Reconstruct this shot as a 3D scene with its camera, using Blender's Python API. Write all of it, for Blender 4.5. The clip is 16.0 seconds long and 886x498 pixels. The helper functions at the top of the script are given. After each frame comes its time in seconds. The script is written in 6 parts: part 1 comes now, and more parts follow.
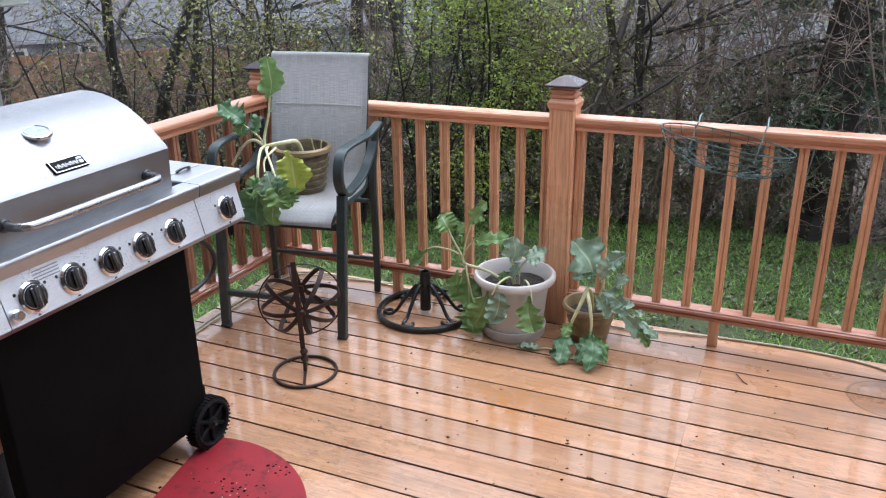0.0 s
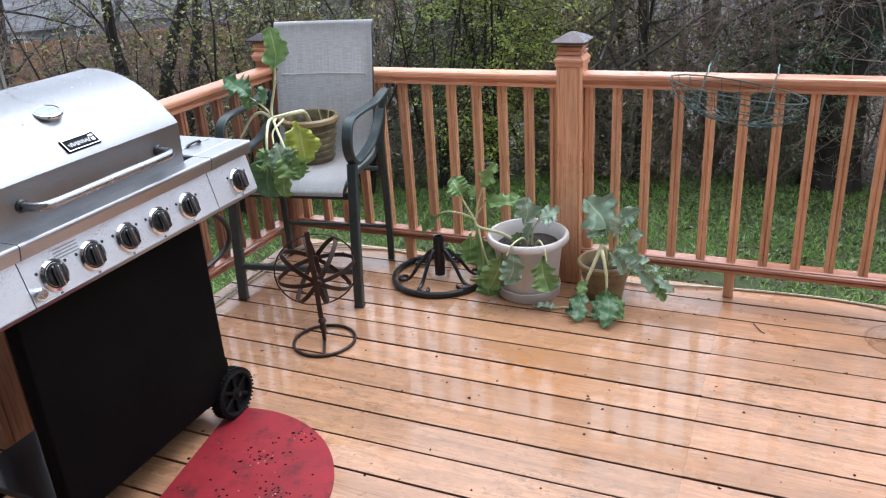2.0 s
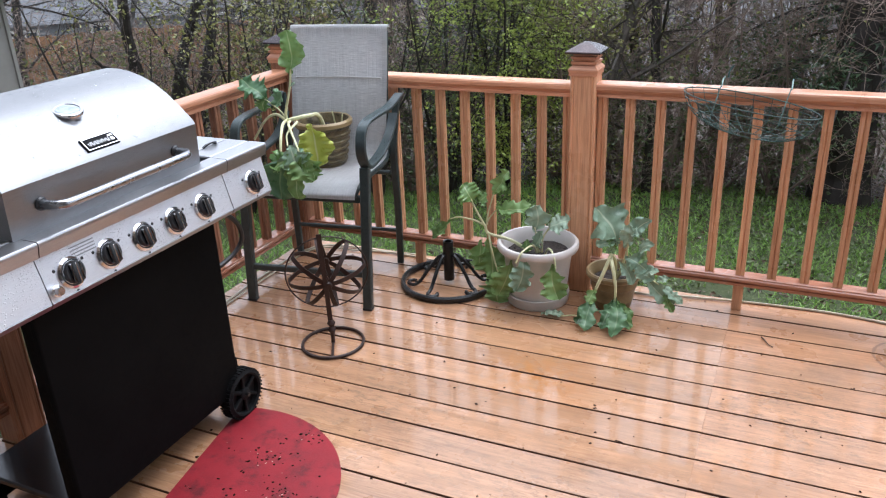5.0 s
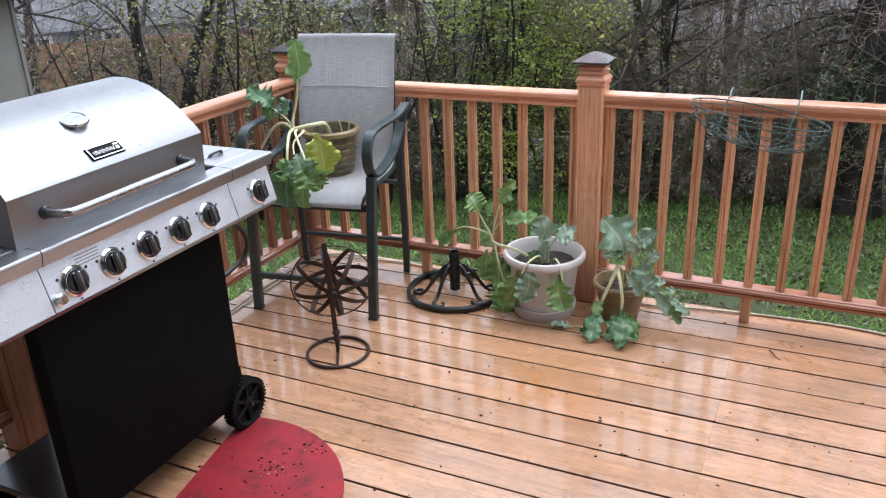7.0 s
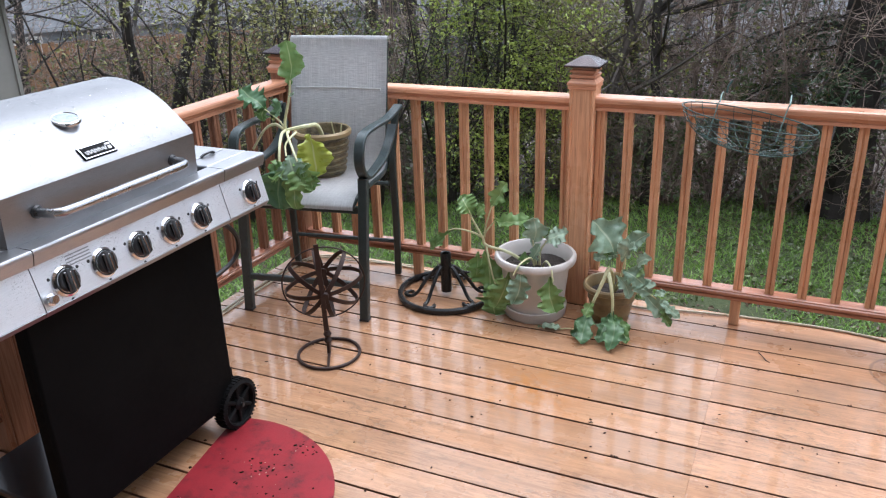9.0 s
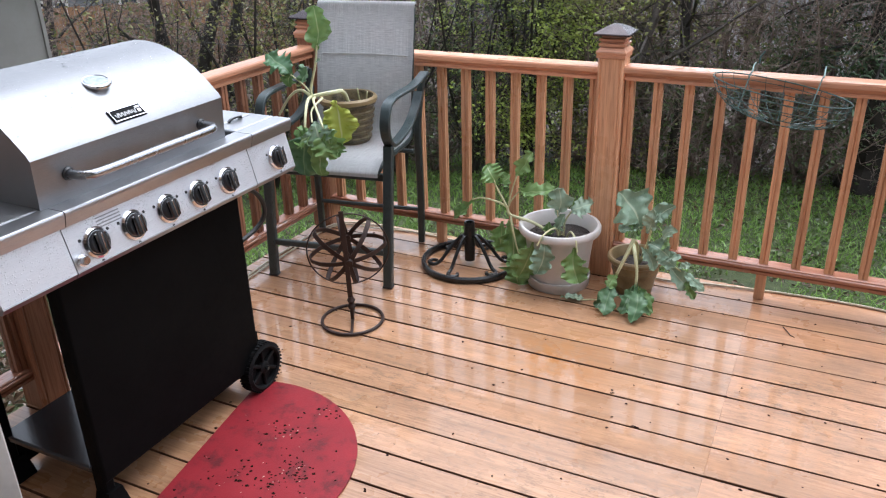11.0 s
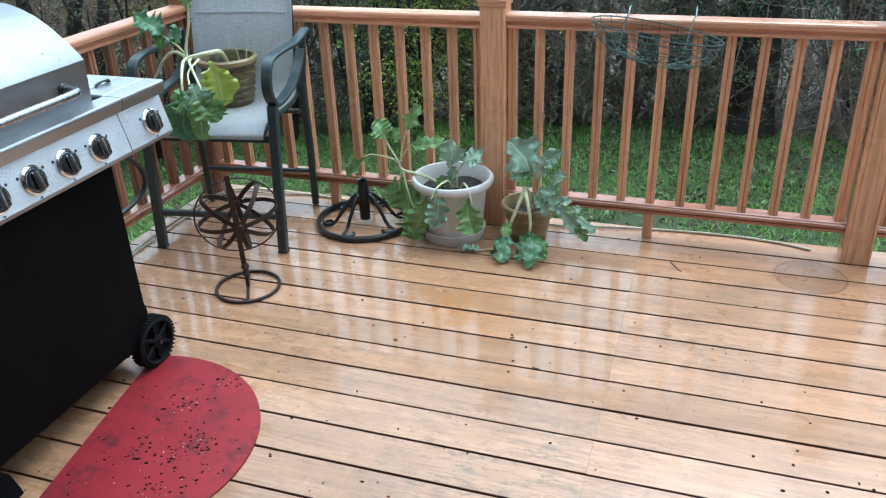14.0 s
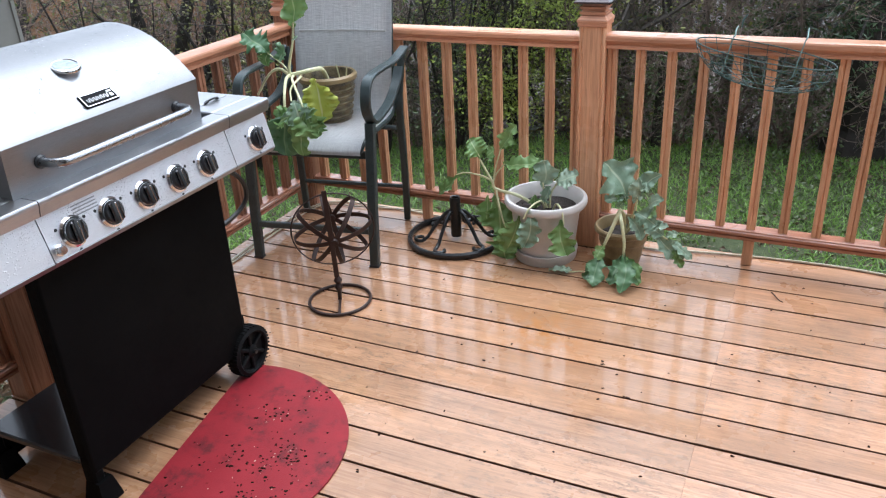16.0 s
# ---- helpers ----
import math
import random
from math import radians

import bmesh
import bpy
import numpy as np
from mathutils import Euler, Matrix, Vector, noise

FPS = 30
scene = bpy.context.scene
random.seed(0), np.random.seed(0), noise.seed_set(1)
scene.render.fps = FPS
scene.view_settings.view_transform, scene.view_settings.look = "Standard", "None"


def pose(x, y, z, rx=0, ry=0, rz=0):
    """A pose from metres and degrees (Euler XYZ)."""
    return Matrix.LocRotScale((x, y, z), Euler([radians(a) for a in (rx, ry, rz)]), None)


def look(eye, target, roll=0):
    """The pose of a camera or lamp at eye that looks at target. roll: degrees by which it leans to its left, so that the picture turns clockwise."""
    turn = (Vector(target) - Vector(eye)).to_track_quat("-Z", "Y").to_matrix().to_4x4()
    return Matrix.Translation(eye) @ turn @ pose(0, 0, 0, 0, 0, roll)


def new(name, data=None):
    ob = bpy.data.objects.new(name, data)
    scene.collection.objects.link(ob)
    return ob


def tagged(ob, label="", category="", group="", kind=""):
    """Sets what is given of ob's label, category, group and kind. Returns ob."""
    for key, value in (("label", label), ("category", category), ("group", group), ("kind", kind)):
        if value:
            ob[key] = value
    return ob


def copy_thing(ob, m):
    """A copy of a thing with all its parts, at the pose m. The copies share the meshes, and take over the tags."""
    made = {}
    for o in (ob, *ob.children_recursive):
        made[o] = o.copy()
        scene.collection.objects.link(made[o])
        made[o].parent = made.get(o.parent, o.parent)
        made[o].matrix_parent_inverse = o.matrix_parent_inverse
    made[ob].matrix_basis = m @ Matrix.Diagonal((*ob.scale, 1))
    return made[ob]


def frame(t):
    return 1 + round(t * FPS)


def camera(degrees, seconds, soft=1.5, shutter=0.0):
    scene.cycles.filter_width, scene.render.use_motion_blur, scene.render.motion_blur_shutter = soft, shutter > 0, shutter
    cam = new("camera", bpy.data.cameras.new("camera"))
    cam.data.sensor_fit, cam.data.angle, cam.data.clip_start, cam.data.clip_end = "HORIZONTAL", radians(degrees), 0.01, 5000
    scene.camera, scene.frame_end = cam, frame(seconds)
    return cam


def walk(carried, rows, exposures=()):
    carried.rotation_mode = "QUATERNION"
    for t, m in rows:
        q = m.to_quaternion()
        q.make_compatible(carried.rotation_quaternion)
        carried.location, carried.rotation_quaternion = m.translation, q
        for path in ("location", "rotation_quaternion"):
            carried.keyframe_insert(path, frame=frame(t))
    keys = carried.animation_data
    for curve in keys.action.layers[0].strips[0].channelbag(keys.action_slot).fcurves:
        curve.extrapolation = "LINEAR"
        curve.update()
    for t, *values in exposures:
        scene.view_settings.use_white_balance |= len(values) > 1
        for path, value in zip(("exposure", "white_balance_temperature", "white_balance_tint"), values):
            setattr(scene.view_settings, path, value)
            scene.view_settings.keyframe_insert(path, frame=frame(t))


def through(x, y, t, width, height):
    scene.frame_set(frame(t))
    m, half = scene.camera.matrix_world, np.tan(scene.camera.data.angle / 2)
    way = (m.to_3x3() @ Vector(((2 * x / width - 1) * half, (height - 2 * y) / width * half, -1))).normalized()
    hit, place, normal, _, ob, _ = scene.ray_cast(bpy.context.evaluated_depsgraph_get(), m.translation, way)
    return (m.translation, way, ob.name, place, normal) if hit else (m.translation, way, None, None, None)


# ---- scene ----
cam = camera(57.9, 16.0, 1.2)
PATH = [
    (0, (0.895, -2.946, 1.575), (0.14, -1.239, 0.857), -0.8),
    (0.5, (0.884, -2.956, 1.572), (0.073, -1.276, 0.852), -1.1),
    (1, (0.876, -2.958, 1.583), (0.019, -1.308, 0.846), -2.0),
    (1.5, (0.887, -2.965, 1.574), (0.043, -1.318, 0.815), -3.2),
    (2, (0.885, -2.964, 1.558), (0.118, -1.294, 0.77), -3.7),
    (2.5, (0.882, -2.978, 1.565), (0.153, -1.295, 0.768), -3.4),
    (3, (0.882, -2.975, 1.555), (0.157, -1.297, 0.745), -3.4),
    (3.5, (0.875, -2.978, 1.56), (0.144, -1.31, 0.733), -3.0),
    (4, (0.882, -2.981, 1.571), (0.14, -1.317, 0.747), -2.9),
    (4.5, (0.872, -2.982, 1.574), (0.108, -1.314, 0.777), -2.6),
    (7, (0.876, -2.964, 1.577), (0.074, -1.298, 0.815), -2.3),
    (7.5, (0.875, -2.966, 1.58), (0.076, -1.297, 0.821), -1.8),
    (8, (0.873, -2.967, 1.582), (0.076, -1.296, 0.825), -1.3),
    (8.5, (0.874, -2.964, 1.574), (0.082, -1.291, 0.818), -1.5),
    (9, (0.878, -2.972, 1.577), (0.095, -1.294, 0.82), -1.8),
    (9.5, (0.875, -2.974, 1.576), (0.08, -1.307, 0.808), -2.2),
    (12, (0.866, -2.984, 1.573), (0.05, -1.372, 0.714), -0.9),
    (12.5, (0.866, -2.984, 1.576), (0.075, -1.367, 0.706), -0.7),
    (13, (0.863, -2.993, 1.575), (0.099, -1.363, 0.704), -0.5),
    (13.5, (0.881, -2.981, 1.558), (0.201, -1.321, 0.673), -1.4),
    (14, (0.896, -2.963, 1.537), (0.311, -1.283, 0.624), -2.1),
    (14.5, (0.893, -2.964, 1.544), (0.324, -1.289, 0.61), -2.2),
    (15, (0.875, -2.969, 1.541), (0.269, -1.313, 0.598), -2.4),
    (15.5, (0.882, -2.968, 1.551), (0.21, -1.334, 0.614), -2.6),
    (16, (0.867, -2.953, 1.564), (0.082, -1.338, 0.684), -3.1),
]

EXPOSURES = [(0.0, 1.61, 5640, 11), (1.2, 1.61, 5640, 11), (2.5, 1.60, 5740, 11), (9.5, 1.60, 5760, 11), (12.5, 1.59, 5840, 11), (13.4, 1.60, 5830, 11), (14.1, 1.61, 5000, -6), (15.3, 1.61, 5050, -5), (16.0, 1.61, 5650, 8)]
walk(cam, [(t, look(eye, goal, roll)) for t, eye, goal, roll in PATH], EXPOSURES)

# ---- world and sun: an overcast, rainy sky ----
world = bpy.data.worlds.new("overcast_sky")
scene.world = world
world.use_nodes = True
wn, wl = world.node_tree.nodes, world.node_tree.links
sky = wn.new("ShaderNodeTexSky")
sky.sky_type, sky.sun_disc = "NISHITA", False
sky.sun_elevation, sky.sun_rotation = radians(70), radians(23)
sky.air_density, sky.dust_density = 1.0, 1.5
grey = wn.new("ShaderNodeHueSaturation")
grey.inputs["Saturation"].default_value = 0.12
wl.new(sky.outputs[0], grey.inputs["Color"])
wl.new(grey.outputs[0], wn["Background"].inputs["Color"])
wn["Background"].inputs["Strength"].default_value = SKY_STRENGTH = 0.15
sun_data = bpy.data.lights.new("sun", "SUN")
sun_data.energy, sun_data.angle, sun_data.color = 1.0, radians(60), (1.0, 0.97, 0.93)
sun = new("sun", sun_data)
sun.matrix_world = look((3, 7, 21), (0, 0, 0))


# ---- materials ----
class Nodes:
    """A short way to write a node material."""

    def __init__(self, name):
        self.mat = bpy.data.materials.new(name)
        self.mat.use_nodes = True
        self.n, self.l = self.mat.node_tree.nodes, self.mat.node_tree.links
        self.bsdf = self.n["Principled BSDF"]

    def put(self, socket, value):
        if isinstance(value, bpy.types.NodeSocket):
            self.l.new(value, socket)
        elif isinstance(value, tuple) and len(value) == 3 and socket.type == "RGBA":
            socket.default_value = (*value, 1)
        else:
            socket.default_value = value

    def set(self, **kw):
        for k, v in kw.items():
            self.put(self.bsdf.inputs[k.replace("_", " ")], v)
        return self

    def coords(self, kind="Object", scale=(1, 1, 1), shift=False):
        c = self.n.new("ShaderNodeTexCoord").outputs[kind]
        m = self.n.new("ShaderNodeMapping")
        m.inputs["Scale"].default_value = scale
        self.l.new(c, m.inputs["Vector"])
        if shift:
            r = self.n.new("ShaderNodeObjectInfo").outputs["Random"]
            s = self.n.new("ShaderNodeVectorMath")
            s.operation = "SCALE"
            s.inputs[0].default_value = (37.0, 53.0, 71.0)
            self.l.new(r, s.inputs["Scale"])
            self.l.new(s.outputs[0], m.inputs["Location"])
        return m.outputs[0]

    def position(self):
        return self.n.new("ShaderNodeNewGeometry").outputs["Position"]

    def noise(self, vec, scale, detail=4, rough=0.55, distort=0.0):
        t = self.n.new("ShaderNodeTexNoise")
        self.l.new(vec, t.inputs["Vector"])
        for k, v in (("Scale", scale), ("Detail", detail), ("Roughness", rough), ("Distortion", distort)):
            t.inputs[k].default_value = v
        return t.outputs["Fac"]

    def voronoi(self, vec, scale, feature="F1", out="Distance"):
        t = self.n.new("ShaderNodeTexVoronoi")
        t.feature = feature
        self.l.new(vec, t.inputs["Vector"])
        t.inputs["Scale"].default_value = scale
        return t.outputs[out]

    def ramp(self, fac, *stops):
        t = self.n.new("ShaderNodeValToRGB")
        e = t.color_ramp.elements
        while len(e) < len(stops):
            e.new(0.5)
        for el, (p, c) in zip(e, stops):
            el.position, el.color = p, (*c, 1) if isinstance(c, tuple) else (c, c, c, 1)
        self.l.new(fac, t.inputs["Fac"])
        return t.outputs["Color"]

    def mix(self, fac, a, b, mode="MIX"):
        t = self.n.new("ShaderNodeMix")
        t.data_type, t.blend_type = "RGBA", mode
        self.put(t.inputs["Factor"], fac)
        self.put(t.inputs[6], a)
        self.put(t.inputs[7], b)
        return t.outputs[2]

    def math(self, op, a, b=0.0, c=0.0):
        t = self.n.new("ShaderNodeMath")
        t.operation = op
        for s, v in zip(t.inputs, (a, b, c)):
            self.put(s, v)
        return t.outputs[0]

    def random(self):
        return self.n.new("ShaderNodeObjectInfo").outputs["Random"]

    def island(self):
        return self.n.new("ShaderNodeNewGeometry").outputs["Random Per Island"]

    def bump(self, height, strength=0.3, distance=0.002):
        t = self.n.new("ShaderNodeBump")
        t.inputs["Strength"].default_value, t.inputs["Distance"].default_value = strength, distance
        self.l.new(height, t.inputs["Height"])
        self.l.new(t.outputs[0], self.bsdf.inputs["Normal"])
        return self


def wood_mat(name, dark, mid, light, grain, rough=(0.18, 0.4), stained=False, coat=0.5, film_rough=(0.05, 0.16)):
    k = Nodes(name)
    vec = k.coords("Object", grain, shift=True)
    fine = k.noise(vec, 5.0, 5, 0.58, 0.8)
    broad = k.noise(vec, 1.3, 3, 0.5, 0.3)
    col = k.ramp(fine, (0.24, dark), (0.50, mid), (0.80, light))
    tone = k.ramp(broad, (0.3, 0.72), (0.7, 1.12))
    col = k.mix(0.8, col, tone, "MULTIPLY")
    each = k.ramp(k.random(), (0.0, 0.84), (1.0, 1.12))
    col = k.mix(1.0, col, each, "MULTIPLY")
    pos = k.position()
    wet = k.noise(pos, 5.0, 4, 0.6)
    if stained:
        hue = k.noise(pos, 1.4, 4, 0.6)
        col = k.mix(k.ramp(hue, (0.35, 0.0), (0.65, 0.22)), col, (0.44, 0.235, 0.105))
        # grime, an ochre leaf stain and the ring that a pot left
        grime = k.ramp(k.noise(pos, 2.6, 7, 0.75), (0.50, 0.0), (0.68, 0.50))
        col = k.mix(grime, col, (0.20, 0.115, 0.07))
        flecks = k.ramp(k.noise(k.coords("Object", (3, 30, 30), shift=True), 3.0, 5, 0.7), (0.56, 0.0), (0.70, 0.42))
        col = k.mix(flecks, col, (0.13, 0.07, 0.045))
        # worn, mildewed patches where the finish has gone
        for spot, reach in (((0.45, -1.35, 0.0), 0.75), ((0.95, -0.55, 0.0), 0.55), ((-0.35, -0.95, 0.0), 0.5)):
            w = k.n.new("ShaderNodeVectorMath")
            w.operation = "DISTANCE"
            k.l.new(pos, w.inputs[0])
            w.inputs[1].default_value = spot
            close = k.ramp(k.math("DIVIDE", w.outputs["Value"], reach), (0.15, 1.0), (1.0, 0.0))
            worn = k.ramp(k.noise(k.coords("Object", (4, 11, 11), shift=True), 4.5, 8, 0.82), (0.50, 0.0), (0.60, 0.85))
            col = k.mix(k.math("MULTIPLY", close, worn), col, (0.17, 0.105, 0.062))
        d = k.n.new("ShaderNodeVectorMath")
        d.operation = "DISTANCE"
        k.l.new(pos, d.inputs[0])
        d.inputs[1].default_value = (0.10, -0.60, 0.0)
        near = k.ramp(d.outputs["Value"], (0.0, 1.0), (0.27, 0.0))
        och = k.ramp(k.noise(pos, 22.0, 6, 0.78), (0.44, 0.0), (0.54, 1.0))
        col = k.mix(k.math("MULTIPLY", near, och), col, (0.36, 0.150, 0.040))
        e = k.n.new("ShaderNodeVectorMath")
        e.operation = "DISTANCE"
        k.l.new(pos, e.inputs[0])
        e.inputs[1].default_value = (1.345, 0.0, 0.0)
        wob = k.math("ADD", e.outputs["Value"], k.math("MULTIPLY", k.noise(pos, 30.0), 0.012))
        ring = k.ramp(k.math("ABSOLUTE", k.math("SUBTRACT", wob, 0.134)), (0.003, 0.75), (0.008, 0.0))
        inner = k.ramp(wob, (0.12, 0.35), (0.135, 0.0))
        col = k.mix(k.math("MAXIMUM", ring, inner), col, (0.16, 0.085, 0.05))
    film = k.ramp(k.noise(pos, 3.1, 5, 0.65), (0.26, 0.50), (0.54, 1.0))
    k.set(Base_Color=col, Roughness=k.ramp(wet, (0.35, rough[0]), (0.68, rough[1])), Specular_IOR_Level=0.35,
          Coat_Weight=k.math("MULTIPLY", film, coat), Coat_Roughness=k.ramp(wet, (0.35, film_rough[0]), (0.72, film_rough[1])), Coat_IOR=1.45)
    return k.bump(fine, 0.15, 0.0010).mat


deck_wood = wood_mat("wet_deck_wood", (0.27, 0.140, 0.074), (0.40, 0.216, 0.118), (0.50, 0.292, 0.172), (1.2, 22, 22), (0.20, 0.40), True, 0.85, (0.025, 0.12))
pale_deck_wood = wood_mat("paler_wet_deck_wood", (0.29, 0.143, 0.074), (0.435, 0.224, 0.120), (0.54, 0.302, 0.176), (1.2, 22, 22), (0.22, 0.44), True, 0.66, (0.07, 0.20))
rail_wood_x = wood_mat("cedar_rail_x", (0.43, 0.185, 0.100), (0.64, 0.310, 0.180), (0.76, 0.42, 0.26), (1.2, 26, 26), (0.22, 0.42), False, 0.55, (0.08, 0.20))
# side top rail: cedar darkened to hold the shade of its inner side
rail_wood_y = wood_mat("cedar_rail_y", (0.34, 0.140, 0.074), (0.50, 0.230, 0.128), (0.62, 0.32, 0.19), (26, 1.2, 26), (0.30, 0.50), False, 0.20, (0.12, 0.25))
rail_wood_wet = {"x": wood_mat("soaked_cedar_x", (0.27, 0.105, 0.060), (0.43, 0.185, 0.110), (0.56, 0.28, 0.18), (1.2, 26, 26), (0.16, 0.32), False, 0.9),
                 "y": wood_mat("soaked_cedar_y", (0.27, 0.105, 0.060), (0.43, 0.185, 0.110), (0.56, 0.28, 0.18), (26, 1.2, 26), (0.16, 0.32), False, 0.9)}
# shaded copy of the post cedar, for the side balusters and posts
shaded_wood_z = wood_mat("shaded_cedar_z", (0.22, 0.092, 0.052), (0.36, 0.168, 0.098), (0.47, 0.245, 0.150), (26, 26, 1.2), (0.24, 0.42), False, 0.35, (0.08, 0.2))
rail_wood_z = wood_mat("cedar_post", (0.45, 0.212, 0.112), (0.65, 0.345, 0.190), (0.76, 0.45, 0.275), (26, 26, 1.2), (0.22, 0.40), False, 0.35, (0.08, 0.2))


def plain(name, color, rough=0.5, metal=0.0, vary=0.25, scale=12.0, bump=0.0, spec=0.5, coat=0.0):
    k = Nodes(name)
    vec = k.position()
    f = k.noise(vec, scale, 5, 0.6)
    g = k.noise(vec, scale * 9, 3, 0.6)
    col = k.mix(1.0, color, k.ramp(f, (0.3, 1 - vary), (0.7, 1 + vary * 0.6)), "MULTIPLY")
    k.set(Base_Color=col, Metallic=metal, Specular_IOR_Level=spec, Coat_Weight=coat,
          Roughness=k.ramp(g, (0.3, max(0.02, rough * 0.75)), (0.7, min(1.0, rough * 1.25))))
    if bump:
        k.bump(g, bump, 0.002)
    return k.mat


def steel_mat(name, brush, rough, tone=1.0, drops=0.6, specks=0.8):
    k = Nodes(name)
    vec = k.coords("Object", brush)
    f = k.noise(vec, 40.0, 4, 0.6)
    pos = k.position()
    col = k.ramp(f, (0.3, (0.36 * tone, 0.365 * tone, 0.38 * tone)), (0.7, (0.46 * tone, 0.465 * tone, 0.48 * tone)))
    # fine dark wet specks
    dots = k.ramp(k.voronoi(pos, 230.0), (0.16, specks), (0.29, 1.0))
    where = k.ramp(k.noise(pos, 10.0, 4, 0.6), (0.44, 0.0), (0.60, 1.0))
    col = k.mix(where, col, k.mix(1.0, col, dots, "MULTIPLY"))
    k.set(Base_Color=col, Metallic=1.0, Roughness=k.ramp(k.noise(pos, 7.0), (0.3, rough * 0.85), (0.7, rough * 1.2)))
    if drops:
        # beads of rain
        d = k.voronoi(pos, 135.0)
        size = k.ramp(k.noise(pos, 9.0, 3), (0.35, 0.0), (0.60, 1.0))
        bead = k.math("MULTIPLY", k.ramp(d, (0.06, 1.0), (0.30, 0.0)), size)
        k.bump(bead, drops, 0.0018)
    else:
        k.bump(f, 0.1, 0.0004)
    return k.mat


# same metal: lid tone lowered, panel tone raised, to balance the light they catch
steel = steel_mat("brushed_steel", (60, 1, 60), 0.40, 0.60, 0.30, 0.95)
band_steel = steel_mat("band_steel", (60, 1, 60), 0.36, 0.95, 0)
shelf_steel = steel_mat("shelf_steel", (60, 1, 60), 0.42, 0.95, 0.6, 0.5)
steel_panel = steel_mat("control_panel_steel", (60, 1, 60), 0.48, 1.60, 0.6, 0.22)
dark_chrome = plain("dark_chrome", (0.16, 0.16, 0.17), 0.14, 1.0, 0.2, 40)
chrome = plain("chrome", (0.72, 0.72, 0.74), 0.09, 1.0, 0.06)
black_panel = plain("black_enamel", (0.0045, 0.0045, 0.0047), 0.5, 0.0, 0.25, 6.0, 0.03, 0.03)
black_plastic = plain("black_plastic", (0.016, 0.016, 0.018), 0.38, 0, 0.2, 40, 0.05)
tyre_mat = plain("tyre_plastic", (0.007, 0.007, 0.0075), 0.65, 0, 0.3, 40, 0.1, 0.12)
chair_metal = plain("dark_green_powder_coat", (0.034, 0.049, 0.050), 0.33, 0.0, 0.25, 30, 0.06)
iron_brown = plain("rusty_brown_iron", (0.034, 0.018, 0.014), 0.50, 0.0, 0.45, 35, 0.25, 0.3)
iron_black = plain("black_iron", (0.012, 0.013, 0.014), 0.30, 0.1, 0.3, 30, 0.15)
wire_green = plain("green_coated_wire", (0.034, 0.074, 0.066), 0.35, 0.0, 0.3, 20)
hook_mat = plain("pale_hook_wire", (0.16, 0.24, 0.22), 0.35, 0.2, 0.2, 20)
cap_metal = plain("bronze_cap", (0.060, 0.048, 0.050), 0.24, 0.65, 0.25, 25, 0.05)
cable_mat = plain("cream_cable", (0.50, 0.44, 0.32), 0.45, 0, 0.2, 20)
white_plastic = plain("grey_white_plastic", (0.62, 0.585, 0.56), 0.42, 0, 0.10, 9, 0.05)
clay = plain("tan_resin", (0.27, 0.195, 0.095), 0.40, 0, 0.35, 18, 0.15)
clay_dark = plain("olive_glazed_resin", (0.135, 0.105, 0.055), 0.30, 0, 0.75, 26, 0.3)
soil = plain("wet_soil", (0.022, 0.014, 0.010), 0.75, 0, 0.6, 60, 0.9)
stem_mat = plain("pale_stem", (0.62, 0.61, 0.36), 0.45, 0, 0.2, 30, 0.1)
hose_mat = plain("black_rubber", (0.012, 0.012, 0.012), 0.4, 0, 0.2, 30)
jamb_paint = plain("worn_grey_frame", (0.42, 0.41, 0.39), 0.5, 0, 0.3, 14, 0.1)
white_paint = plain("white_paint", (0.78, 0.78, 0.76), 0.45, 0, 0.06, 6)
shed_wall = plain("grey_beige_siding", (0.26, 0.245, 0.225), 0.6, 0, 0.10, 4, 0.05)
house_grey = plain("grey_siding", (0.23, 0.25, 0.27), 0.65, 0, 0.15, 3)
house_white = plain("pale_siding", (0.64, 0.62, 0.63), 0.65, 0, 0.15, 3)
roof_mat = plain("wet_shingle", (0.080, 0.083, 0.090), 0.75, 0, 0.55, 2.2, 0.4)
gutter_grey = plain("weathered_gutter", (0.30, 0.31, 0.32), 0.5, 0, 0.35, 3)
fence_wood = plain("weathered_fence", (0.26, 0.135, 0.065), 0.6, 0, 0.35, 7, 0.2)
window_dark = plain("window_glass", (0.05, 0.07, 0.09), 0.08, 0, 0.2, 2)
speck_mat = plain("dark_crumbs", (0.022, 0.011, 0.008), 0.95, 0, 0.5, 80, 0.0, 0.05)
pale_speck = plain("pale_crumbs", (0.45, 0.36, 0.27), 0.6, 0, 0.4, 80)
inside_paint = plain("interior_paint", (0.55, 0.53, 0.50), 0.7, 0, 0.05, 4)


def red_mat():
    k = Nodes("red_rubber_mat")
    pos = k.position()
    f = k.noise(pos, 6.0, 5, 0.6)
    fine = k.voronoi(pos, 420.0)
    dirt = k.ramp(k.noise(pos, 7.0, 7, 0.78), (0.50, 0.0), (0.64, 0.85))
    col = k.ramp(f, (0.3, (0.19, 0.012, 0.018)), (0.7, (0.26, 0.019, 0.026)))
    col = k.mix(dirt, col, (0.08, 0.014, 0.016))
    k.set(Base_Color=col, Roughness=k.ramp(f, (0.3, 0.42), (0.7, 0.62)), Specular_IOR_Level=0.22)
    return k.bump(fine, 0.35, 0.0012).mat


